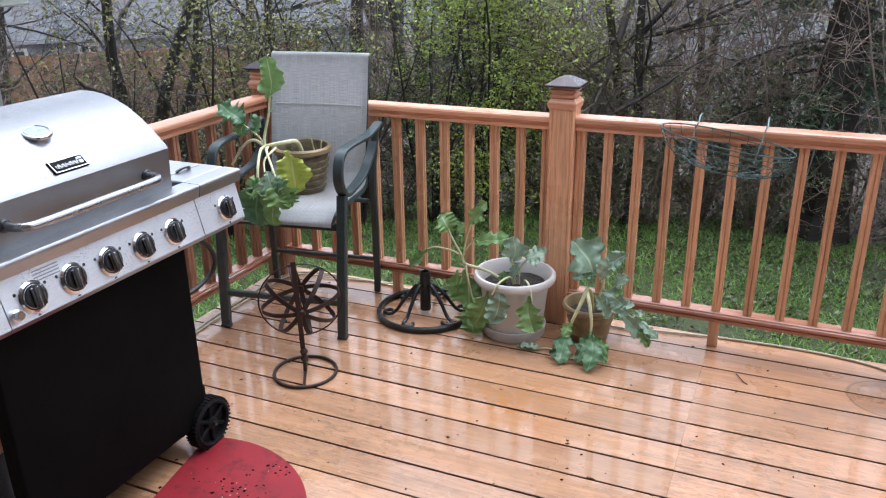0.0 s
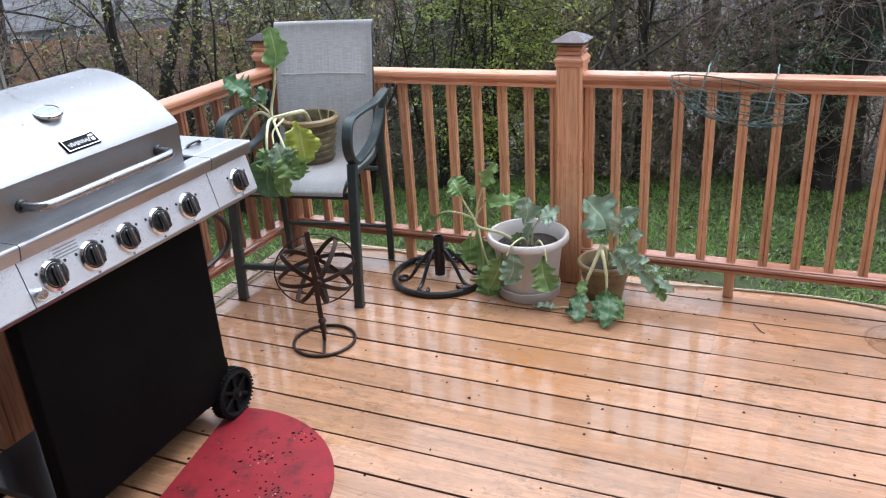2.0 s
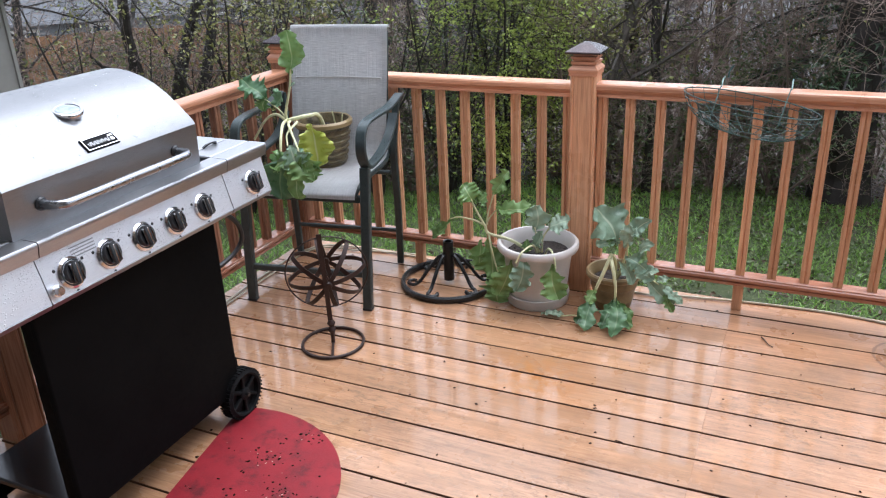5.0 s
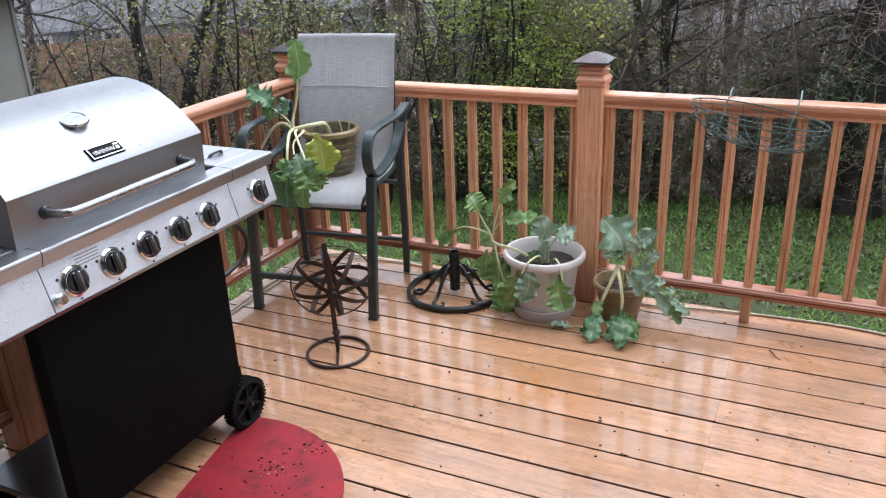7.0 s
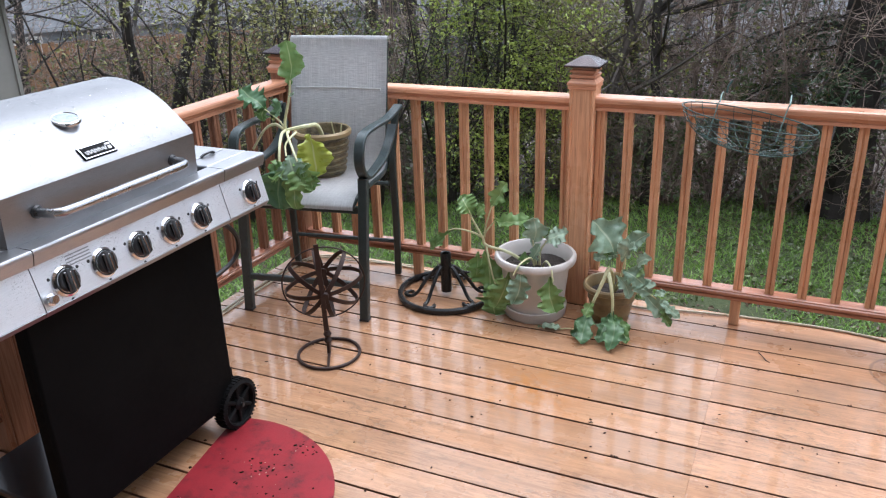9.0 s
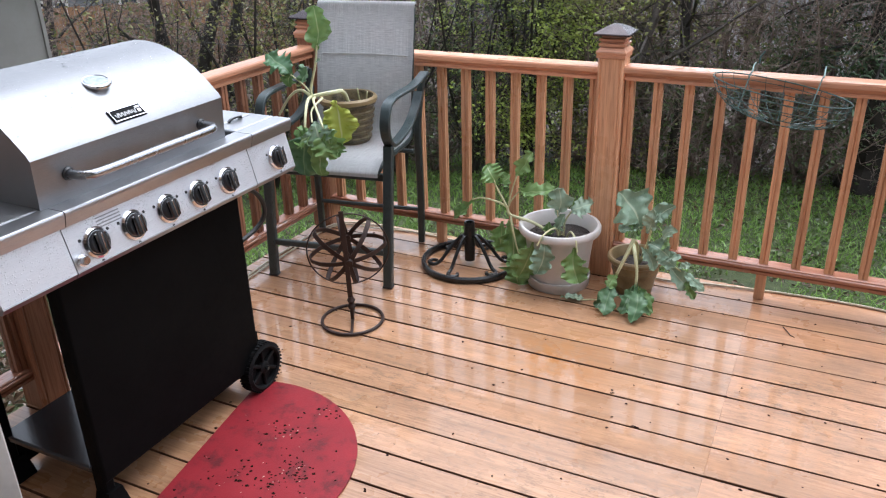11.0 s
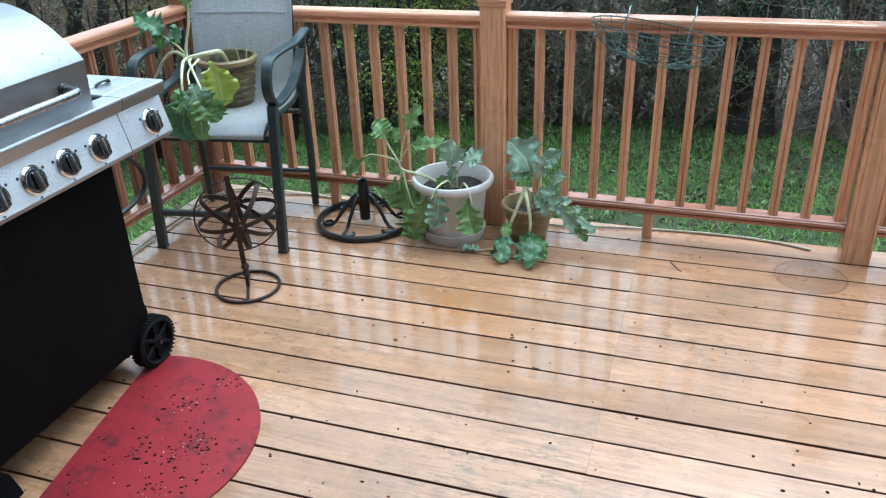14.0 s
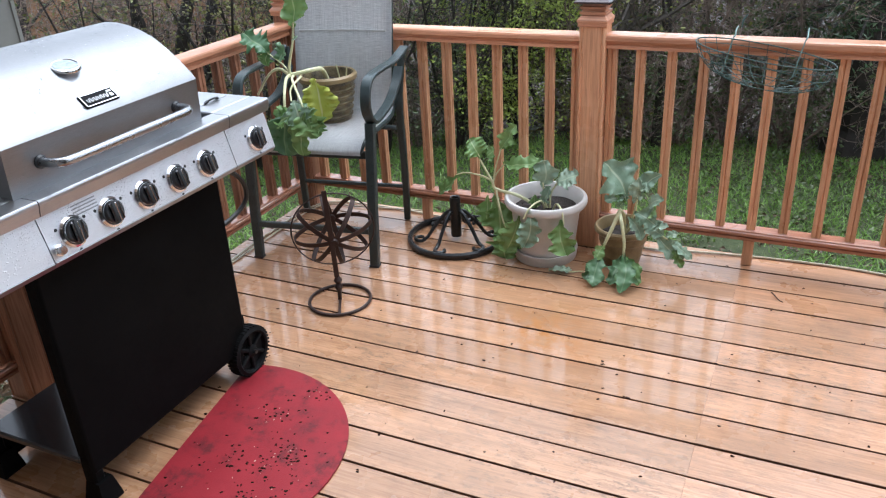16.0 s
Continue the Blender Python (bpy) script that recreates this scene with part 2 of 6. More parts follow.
def sling_mat():
    k = Nodes("grey_sling_mesh")
    uv = k.coords("UV", (1, 1, 1))
    w = []
    for axis, n in (("X", 130.0), ("Y", 280.0)):
        t = k.n.new("ShaderNodeTexWave")
        t.bands_direction = axis
        t.inputs["Scale"].default_value = n / 20
        t.inputs["Distortion"].default_value = 0.4
        k.l.new(uv, t.inputs["Vector"])
        w.append(t.outputs["Fac"])
    weave = k.math("MULTIPLY", w[0], w[1])
    threads = k.noise(k.coords("UV", (330, 9, 1)), 1.0, 3, 0.6)
    cross = k.noise(k.coords("UV", (10, 640, 1)), 1.0, 3, 0.6)
    col = k.ramp(k.math("MULTIPLY", threads, cross), (0.10, (0.40, 0.41, 0.42)), (0.24, (0.60, 0.61, 0.62)), (0.40, (0.78, 0.79, 0.79)))
    k.set(Base_Color=col, Roughness=0.65, Specular_IOR_Level=0.15)
    return k.bump(weave, 0.3, 0.001).mat


def leaf_mat(name, a, b, c, vein=None, through=0.2):
    k = Nodes(name)
    pos = k.position()
    f = k.noise(pos, 22.0, 4, 0.6)
    r = k.island()
    col = k.mix(0.55, k.ramp(f, (0.3, a), (0.5, b), (0.72, c)), k.ramp(r, (0.0, a), (0.5, b), (1.0, c)))
    if vein:
        uv = k.n.new("ShaderNodeTexCoord").outputs["UV"]
        sep = k.n.new("ShaderNodeSeparateXYZ")
        k.l.new(uv, sep.inputs[0])
        u, v = sep.outputs[0], sep.outputs[1]
        mid = k.ramp(k.math("ABSOLUTE", u), (0.02, 1.0), (0.07, 0.0))
        s = k.math("FRACT", k.math("MULTIPLY", k.math("SUBTRACT", v, k.math("MULTIPLY", k.math("ABSOLUTE", u), 0.35)), 6.0))
        side = k.ramp(k.math("ABSOLUTE", k.math("SUBTRACT", s, 0.5)), (0.02, 0.05), (0.07, 0.0))
        col = k.mix(k.math("MAXIMUM", mid, side), col, vein)
    k.set(Base_Color=col, Roughness=k.ramp(f, (0.3, 0.25), (0.7, 0.45)), Specular_IOR_Level=0.5)
    if through:
        k.set(Transmission_Weight=0.0)
        tr = k.n.new("ShaderNodeBsdfTranslucent")
        k.put(tr.inputs["Color"], col)
        mx = k.n.new("ShaderNodeMixShader")
        mx.inputs[0].default_value = through
        k.l.new(k.bsdf.outputs[0], mx.inputs[1])
        k.l.new(tr.outputs[0], mx.inputs[2])
        k.l.new(mx.outputs[0], k.n["Material Output"].inputs["Surface"])
    return k.bump(f, 0.3, 0.002).mat


mat_red = red_mat()
sling = sling_mat()
kale = leaf_mat("kale_leaf", (0.105, 0.20, 0.060), (0.165, 0.28, 0.090), (0.235, 0.355, 0.125), (0.34, 0.43, 0.20))
# bluish green, paled in colour to carry the sheen of wet leaves
kale_blue = leaf_mat("kale_leaf_bluish", (0.17, 0.26, 0.175), (0.26, 0.37, 0.255), (0.38, 0.48, 0.36), (0.46, 0.54, 0.38))
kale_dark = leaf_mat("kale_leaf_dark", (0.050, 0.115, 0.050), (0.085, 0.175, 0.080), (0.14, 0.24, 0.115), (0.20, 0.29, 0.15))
kale_yellow = leaf_mat("kale_leaf_yellowing", (0.30, 0.36, 0.05), (0.40, 0.44, 0.08), (0.46, 0.47, 0.12), (0.50, 0.52, 0.25))
spring_leaf = leaf_mat("fresh_spring_leaf", (0.20, 0.27, 0.045), (0.35, 0.43, 0.080), (0.50, 0.57, 0.14))
olive_leaf = leaf_mat("olive_leaf", (0.10, 0.115, 0.028), (0.19, 0.195, 0.055), (0.33, 0.31, 0.11))
ivy_leaf = leaf_mat("dull_green_leaf", (0.048, 0.070, 0.026), (0.095, 0.130, 0.046), (0.17, 0.205, 0.080))
needle_mat = leaf_mat("conifer_needles", (0.030, 0.060, 0.028), (0.055, 0.095, 0.042), (0.090, 0.135, 0.062), None, 0.0)
grass_mat = leaf_mat("grass_blades", (0.115, 0.22, 0.040), (0.20, 0.345, 0.068), (0.31, 0.45, 0.12), None, 0.3)
dry_leaf = leaf_mat("dead_leaves", (0.05, 0.033, 0.02), (0.11, 0.07, 0.042), (0.19, 0.13, 0.085), None, 0.0)
bark = plain("wet_dark_bark", (0.030, 0.024, 0.020), 0.6, 0, 0.5, 9, 0.5)
bark_grey = plain("grey_bark", (0.085, 0.070, 0.058), 0.65, 0, 0.5, 9, 0.5)
twig_mat = plain("brown_twigs", (0.25, 0.185, 0.15), 0.6, 0, 0.5, 5)


def ground_mat():
    k = Nodes("lawn_and_leaf_litter")
    pos = k.position()
    sep = k.n.new("ShaderNodeSeparateXYZ")
    k.l.new(pos, sep.inputs[0])
    edge = k.math("ADD", sep.outputs[1], k.math("MULTIPLY", k.noise(pos, 0.9, 5, 0.65), 1.6))
    lit = k.ramp(k.math("DIVIDE", edge, 10.0), (0.52, 0.0), (0.62, 1.0))
    grass = k.ramp(k.noise(pos, 14.0, 6, 0.7), (0.3, (0.030, 0.046, 0.014)), (0.55, (0.068, 0.096, 0.030)), (0.75, (0.115, 0.135, 0.052)))
    bare = k.ramp(k.noise(pos, 1.7, 5, 0.7), (0.50, 0.0), (0.62, 0.9))
    litter = k.ramp(k.noise(pos, 18.0, 6, 0.75), (0.3, (0.018, 0.013, 0.009)), (0.55, (0.055, 0.038, 0.026)), (0.75, (0.12, 0.085, 0.06)))
    k.set(Base_Color=k.mix(k.math("MAXIMUM", lit, k.math("ADD", k.math("MULTIPLY", bare, 0.5), 0.22)), grass, litter), Roughness=0.8)
    return k.bump(k.noise(pos, 30.0, 6, 0.7), 0.8, 0.03).mat


def woods_mat():
    k = Nodes("distant_woods")
    pos = k.position()
    streak = k.noise(k.coords("Object", (1.2, 1.2, 0.10)), 1.6, 6, 0.7)
    clump = k.noise(pos, 0.35, 6, 0.7)
    col = k.mix(k.ramp(clump, (0.45, 0.0), (0.62, 0.7)), k.ramp(streak, (0.3, (0.020, 0.017, 0.016)), (0.6, (0.075, 0.066, 0.062)), (0.75, (0.19, 0.18, 0.18))), (0.06, 0.075, 0.03))
    k.set(Base_Color=col, Roughness=0.9)
    return k.mat


ground_m, woods_m = ground_mat(), woods_mat()


# ---- mesh helpers ----
def part(name, bm, material, parent=None, label="", smooth=False):
    """Links a bmesh as one mesh object, under a thing or a part."""
    me = bpy.data.meshes.new(name)
    bm.normal_update()
    bm.to_mesh(me)
    bm.free()
    me.materials.append(material)
    if smooth:
        me.shade_smooth()
        me.set_sharp_from_angle(angle=radians(38))
    ob = new(name, me)
    if parent is not None:
        ob.parent = parent
        ob.matrix_parent_inverse = parent.matrix_basis.inverted()
    if label:
        ob["label"] = label
    return ob


def thing(name, m, label, category, group="", kind=""):
    """An empty at the base of a thing, which parents its parts."""
    ob = new(name)
    ob.empty_display_size = 0.1
    ob.matrix_world = m
    return tagged(ob, label, category, group, kind)


def same_mesh(name, me, parent, m):
    ob = new(name, me)
    ob.parent = parent
    ob.matrix_parent_inverse = parent.matrix_basis.inverted()
    ob.matrix_basis = m
    return ob


def box(bm, c, d, bevel=0.0, rot=None, seg=1):
    g = bmesh.ops.create_cube(bm, size=1.0)
    vs = g["verts"]
    bmesh.ops.scale(bm, vec=d, verts=vs)
    if bevel:
        es = {e for v in vs for e in v.link_edges}
        out = bmesh.ops.bevel(bm, geom=list(es), offset=bevel, segments=seg, affect="EDGES", profile=0.5)
        vs = list({v for f in out["faces"] for v in f.verts} | {v for v in vs if v.is_valid})
    if rot is not None:
        bmesh.ops.transform(bm, matrix=rot.to_4x4(), verts=vs)
    bmesh.ops.translate(bm, vec=c, verts=vs)
    return vs


def one_box(c, d, bevel=0.0, rot=None, seg=1):
    bm = bmesh.new()
    box(bm, c, d, bevel, rot, seg)
    return bm


def smooth_path(pts, n=6, closed=False):
    """A Catmull-Rom curve through the points."""
    p = [Vector(v) for v in pts]
    m, out = len(p), []
    for i in range(m if closed else m - 1):
        a, b = p[i], p[(i + 1) % m]
        z = p[i - 1] if (closed or i) else a * 2 - b
        c = p[(i + 2) % m] if (closed or i + 2 < m) else b * 2 - a
        for j in range(n):
            t = j / n
            out.append(0.5 * (2 * a + (b - z) * t + (2 * z - 5 * a + 4 * b - c) * t * t + (3 * a - 3 * b + c - z) * t ** 3))
    if not closed:
        out.append(p[-1])
    return out


def sweep(bm, pts, section, closed=False, up=None, radii=None):
    """Sweeps a closed 2D section along a path; up: held direction for the section's second axis."""
    pts = [Vector(p) for p in pts]
    n, rings, held = len(pts), [], None
    for i, p in enumerate(pts):
        a = pts[i - 1] if (closed or i) else p
        b = pts[(i + 1) % n] if (closed or i + 1 < n) else p
        d = (b - a).normalized()
        if up is not None:
            s = d.cross(Vector(up))
            s = s.normalized() if s.length > 1e-4 else Vector((1, 0, 0))
            held = s.cross(d)
        else:
            if held is None:
                held = Vector((0, 0, 1)) if abs(d.z) < 0.9 else Vector((1, 0, 0))
            held = (held - d * held.dot(d)).normalized()
            s = d.cross(held)
        k = radii[i] if radii else 1.0
        rings.append([bm.verts.new(p + s * u * k + held * v * k) for u, v in section])
    m = len(section)
    for i in range(n if closed else n - 1):
        a, b = rings[i], rings[(i + 1) % n]
        for j in range(m):
            bm.faces.new((a[j], a[(j + 1) % m], b[(j + 1) % m], b[j]))
    if not closed:
        bm.faces.new(rings[0][::-1])
        bm.faces.new(rings[-1])
    return bm


def circle(r, n=8):
    return [(r * math.cos(2 * math.pi * i / n), r * math.sin(2 * math.pi * i / n)) for i in range(n)]


def rect(w, h, c=0.0):
    w, h = w / 2, h / 2
    if not c:
        return [(-w, -h), (w, -h), (w, h), (-w, h)]
    return [(-w + c, -h), (w - c, -h), (w, -h + c), (w, h - c), (w - c, h), (-w + c, h), (-w, h - c), (-w, -h + c)]


def tube(pts, r, n=8, closed=False, radii=None):
    return sweep(bmesh.new(), pts, circle(r, n), closed, None, radii)


def lathe(profile, n=40, center=(0, 0, 0), wobble=0.0):
    """Turns a profile of (radius, height) round z."""
    bm = bmesh.new()
    rows = []
    for r, z in profile:
        if r < 1e-6:
            rows.append([bm.verts.new((center[0], center[1], center[2] + z))])
        else:
            rows.append([bm.verts.new((center[0] + r * math.cos(2 * math.pi * i / n), center[1] + r * math.sin(2 * math.pi * i / n),
                                       center[2] + z + wobble * random.uniform(-1, 1))) for i in range(n)])
    for a, b in zip(rows, rows[1:]):
        for i in range(n):
            q = [a[i % len(a)], a[(i + 1) % len(a)], b[(i + 1) % len(b)], b[i % len(b)]]
            q = list(dict.fromkeys(q))
            if len(q) > 2:
                bm.faces.new(q)
    bmesh.ops.recalc_face_normals(bm, faces=bm.faces)
    return bm


def prism(pts, axis, a, b):
    """Extrudes a 2D outline along an axis, from a to b. Outline axes: the other two, in order."""
    bm = bmesh.new()
    place = {"x": lambda u, v, w: (w, u, v), "y": lambda u, v, w: (u, w, v), "z": lambda u, v, w: (u, v, w)}[axis]
    lo, hi = [bm.verts.new(place(u, v, a)) for u, v in pts], [bm.verts.new(place(u, v, b)) for u, v in pts]
    n = len(pts)
    for i in range(n):
        bm.faces.new((lo[i], lo[(i + 1) % n], hi[(i + 1) % n], hi[i]))
    bm.faces.new(lo[::-1])
    bm.faces.new(hi)
    bmesh.ops.recalc_face_normals(bm, faces=bm.faces)
    return bm


class Buffer:
    """Plain lists of vertices and faces, for meshes with very many pieces."""

    def __init__(self):
        self.v, self.f = [], []

    def limb(self, pts, radii, n=4):
        base = len(self.v)
        for i, p in enumerate(pts):
            d = (pts[min(i + 1, len(pts) - 1)] - pts[max(i - 1, 0)]).normalized()
            s = d.cross(Vector((0.31, 0.87, 0.38))).normalized()
            u = s.cross(d)
            for k in range(n):
                a = 2 * math.pi * k / n
                self.v.append(p + (s * math.cos(a) + u * math.sin(a)) * radii[i])
        for i in range(len(pts) - 1):
            for k in range(n):
                a, b = base + i * n + k, base + i * n + (k + 1) % n
                self.f.append((a, b, b + n, a + n))

    def leaf(self, p, size, aspect=0.6, droop=0.0):
        d = Vector((random.gauss(0, 1), random.gauss(0, 1), random.gauss(0, 0.7) - droop)).normalized()
        s = d.cross(Vector((random.gauss(0, 1), random.gauss(0, 1), random.gauss(0, 1)))).normalized()
        up = s.cross(d) * size * 0.18
        b = len(self.v)
        self.v += [p, p + d * size * 0.5 + s * size * aspect * 0.5 + up, p + d * size, p + d * size * 0.5 - s * size * aspect * 0.5 + up]
        self.f += [(b, b + 1, b + 2), (b, b + 2, b + 3)]

    def link(self, name, material, parent=None, smooth=False):
        me = bpy.data.meshes.new(name)
        me.from_pydata([tuple(v) for v in self.v], [], self.f)
        me.materials.append(material)
        if smooth:
            me.shade_smooth()
        ob = new(name, me)
        if parent is not None:
            ob.parent = parent
            ob.matrix_parent_inverse = parent.matrix_basis.inverted()
        return ob


# ---- ground ----
EYE = (0.88, -2.96)


def ground_z(x, y):
    """Lawn behind the deck, then a slope that falls away through the trees."""
    r = math.hypot(x - EYE[0], y - EYE[1])
    fall = 0.0 if r < 7.0 else min(r - 7.0, 26.0) * 0.15
    return -0.9 - fall + 0.05 * noise.noise((x * 0.4, y * 0.4, 0.3)) * min(1.0, r / 6)


bm = bmesh.new()
radii_g = [1.5, 2.5, 3.5, 4.2, 4.8, 5.4, 6, 6.6, 7.2, 7.8, 8.5, 9.5, 11, 13, 16, 20, 25, 32, 42, 60, 120, 400, 1500, 3500]
rows_g = []
for r in radii_g:
    rows_g.append([bm.verts.new((EYE[0] + r * math.cos(a), EYE[1] + r * math.sin(a), ground_z(EYE[0] + r * math.cos(a), EYE[1] + r * math.sin(a))))
                   for a in (2 * math.pi * i / 96 for i in range(96))])
bm.faces.new(rows_g[0])
for a, b in zip(rows_g, rows_g[1:]):
    for i in range(96):
        bm.faces.new((a[i], b[i], b[(i + 1) % 96], a[(i + 1) % 96]))
ground = part("ground", bm, ground_m, smooth=True)
tagged(ground, "green lawn that gives way to brown leaf litter under the trees", "lawn", kind="structure")

# distant woods all round, an uneven wall of trunks and twigs
bm = bmesh.new()
prev, first = None, None
for i in range(360):
    a = 2 * math.pi * i / 360
    r = 62 + 6 * noise.noise((math.cos(a) * 9, math.sin(a) * 9, 2.0))
    h = 2.4 + 2.4 * noise.noise((math.cos(a) * 14, math.sin(a) * 14, 5.0)) + random.uniform(-0.8, 0.8)
    x, y = EYE[0] + r * math.cos(a), EYE[1] + r * math.sin(a)
    cur = (bm.verts.new((x, y, -6.0)), bm.verts.new((x, y, h)))
    if prev:
        bm.faces.new((prev[0], cur[0], cur[1], prev[1]))
    prev, first = cur, first or cur
bm.faces.new((prev[0], first[0], first[1], prev[1]))
tagged(part("backdrop", bm, woods_m), "dark bare woods in the far distance", "woods", kind="structure")

# ---- the house wall with the door through which the deck is seen ----
WALL_Y0, WALL_Y1 = -2.80, -2.64
JAMB_L, JAMB_R, HEAD = 0.235, 2.05, 2.12
# wall top is out of view, raised to shade the deck near the house
for nm, x0, x1, z0, z1 in (("wall_south_1", -4.6, JAMB_L, -1.0, 3.4), ("wall_south_2", JAMB_R, 4.6, -1.0, 3.4), ("wall_south_3", JAMB_L, JAMB_R, HEAD, 3.4), ("wall_south_4", JAMB_L, JAMB_R, -1.0, -0.03)):
    w = part(nm, one_box(((x0 + x1) / 2, (WALL_Y0 + WALL_Y1) / 2, (z0 + z1) / 2), (x1 - x0, WALL_Y1 - WALL_Y0, z1 - z0)), shed_wall)
    tagged(w, "grey house wall round the patio door", "wall", kind="structure")
# unseen eave, added low and deep to darken the deck by the house
tagged(part("eave", one_box((0, -2.28, 2.56), (9.6, 0.70, 0.12)), white_paint), "white eave added out of view to shade the deck by the house", "eave", kind="structure")
door_frame = thing("door_1", pose(JAMB_L, WALL_Y1, 0), "worn pale grey frame of the patio door", "door frame", kind="structure")
part("jamb", one_box((JAMB_L + 0.011, WALL_Y1 - 0.012, HEAD / 2 + 0.002), (0.022, 0.030, HEAD - 0.004), 0.003), jamb_paint, door_frame)
# black strip stands in for the dark indoor side of the frame
part("seal", one_box((JAMB_L + 0.008, WALL_Y1 - 0.094, HEAD / 2 + 0.002), (0.016, 0.130, HEAD - 0.004)), black_plastic, door_frame, "black strip for the unlit inner side of the frame")
part("jamb", one_box((JAMB_R - 0.011, WALL_Y1 - 0.06, HEAD / 2 + 0.002), (0.022, 0.13, HEAD - 0.004), 0.003), white_paint, door_frame)
part("head", one_box(((JAMB_L + JAMB_R) / 2, WALL_Y1 - 0.06, HEAD - 0.012), (JAMB_R - JAMB_L - 0.05, 0.13, 0.02), 0.003), white_paint, door_frame)
for nm, c, d in (("wall_room_back", (0.5, -6.5, 1.2), (6.0, 0.1, 2.8)), ("wall_room_west", (-2.55, -4.65, 1.2), (0.1, 3.6, 2.8)), ("wall_room_east", (3.55, -4.65, 1.2), (0.1, 3.6, 2.8))):
    tagged(part(nm, one_box(c, d), inside_paint), "plain painted wall of the room indoors", "wall", kind="structure")
tagged(part("floor_room", one_box((0.5, -4.65, -0.08), (6.0, 3.66, 0.1)), inside_paint), "plain floor of the room indoors", "floor", kind="structure")
tagged(part("ceiling", one_box((0.5, -4.65, 2.65), (6.0, 3.66, 0.1)), inside_paint), "plain white ceiling of the room indoors", "ceiling", kind="structure")

# ---- deck ----
board_edge = plain("dirty_board_edge", (0.15, 0.080, 0.048), 0.85, 0, 0.4, 20, 0.2, 0.1)
PITCH, GAP = 0.1445, 0.0070
DECK_X0, DECK_X1 = -1.44, 3.55
deck = thing("floor", pose(0, 0, 0), "wet orange-brown wooden deck boards with dark joints", "deck", kind="structure")
board_w = PITCH - GAP


def board_mesh(length, wood):
    c, w, h = 0.0014, board_w / 2, 0.030
    out = [(-w, -h), (w, -h), (w, -c), (w - c * 0.4, -c * 0.3), (w - c, 0), (-w + c, 0), (-w + c * 0.4, -c * 0.3), (-w, -c)]
    me = bpy.data.meshes.new("board")
    b = prism(out, "x", -length / 2, length / 2)
    for f in b.faces:
        f.material_index = 0 if f.normal.z > 0.98 else 1
    b.to_mesh(me)
    b.free()
    me.materials.append(wood)
    me.materials.append(board_edge)
    return me


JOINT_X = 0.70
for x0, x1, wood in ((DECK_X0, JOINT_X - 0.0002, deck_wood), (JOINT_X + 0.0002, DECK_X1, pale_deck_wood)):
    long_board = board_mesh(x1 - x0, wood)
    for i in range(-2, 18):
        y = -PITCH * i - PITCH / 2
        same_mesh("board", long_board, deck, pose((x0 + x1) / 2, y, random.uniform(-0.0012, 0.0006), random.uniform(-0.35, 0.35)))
frame_d = thing("deck_frame", pose(0, 0, -0.9), "dark timber joists and rim under the deck boards", "deck frame", kind="structure")
for i in range(13):
    x = DECK_X0 + 0.03 + i * 0.405
    part("joist", one_box((x, -1.15, -0.130), (0.04, 2.84, 0.19)), fence_wood, frame_d)
part("rim_board", one_box(((DECK_X0 + DECK_X1) / 2, 0.27, -0.130), (DECK_X1 - DECK_X0 - 0.01, 0.035, 0.19)), fence_wood, frame_d)
for x in (-1.3, 1.0, 3.3):
    part("support_post", one_box((x, 0.18, -0.56), (0.1, 0.1, 0.72)), fence_wood, frame_d)

# ---- railing ----
POST_W = 0.105
RAIL_Y, RAIL_X = 0.2, -1.397
BAL = 0.034


def post_mesh(wood):
    """A square post with eased, routed edges."""
    h, c = POST_W / 2, 0.006
    g = 0.014
    out = []
    for sx, sy in ((1, 1), (-1, 1), (-1, -1), (1, -1)):
        corner = [(h, h - g - 0.004), (h - 0.004, h - g), (h, h - g + 0.004), (h, h - c), (h - c, h), (h - g + 0.004, h), (h - g, h - 0.004), (h - g - 0.004, h)]
        turn = {(1, 1): 0, (-1, 1): 1, (-1, -1): 2, (1, -1): 3}[(sx, sy)]
        for x, y in corner:
            for _ in range(turn):
                x, y = -y, x
            out.append((x, y))
    me = bpy.data.meshes.new("shaft")
    b = prism(out, "z", 0.0, 0.945)
    b.to_mesh(me)
    b.free()
    me.materials.append(wood)
    return me


def stepped(levels):
    """A square moulding of stacked (half width, height) rings."""
    bm = bmesh.new()
    rows = [[bm.verts.new((sx * w, sy * w, z)) for sx, sy in ((-1, -1), (1, -1), (1, 1), (-1, 1))] for w, z in levels]
    for a, b in zip(rows, rows[1:]):
        for i in range(4):
            bm.faces.new((a[i], a[(i + 1) % 4], b[(i + 1) % 4], b[i]))
    bm.faces.new(rows[0][::-1])
    bm.faces.new(rows[-1])
    return bm


def post(x, y, wood, trim, label):
    p = thing("railing_post", pose(x, y, 0), label, "railing post", "railing posts")
    same_mesh("shaft", post_mesh(wood), p, p.matrix_basis.copy())
    parts = (part("collar", stepped([(0.0535, 0.942), (0.057, 0.944), (0.057, 0.957), (0.060, 0.960), (0.060, 0.968), (0.051, 0.978), (0.049, 0.982)]), trim),
             part("neck", stepped([(0.046, 0.978), (0.046, 0.987), (0.052, 0.989), (0.052, 0.998), (0.044, 1.001), (0.044, 1.007), (0.051, 1.009), (0.051, 1.018), (0.043, 1.021), (0.043, 1.033)]), trim),
             part("cap", stepped([(0.046, 1.030), (0.070, 1.031), (0.072, 1.036), (0.070, 1.039), (0.030, 1.062), (0.010, 1.070), (0.001, 1.071)]), cap_metal, None, "dark metal pyramid cap"))
    for ob in parts:
        ob.parent = p
    return p


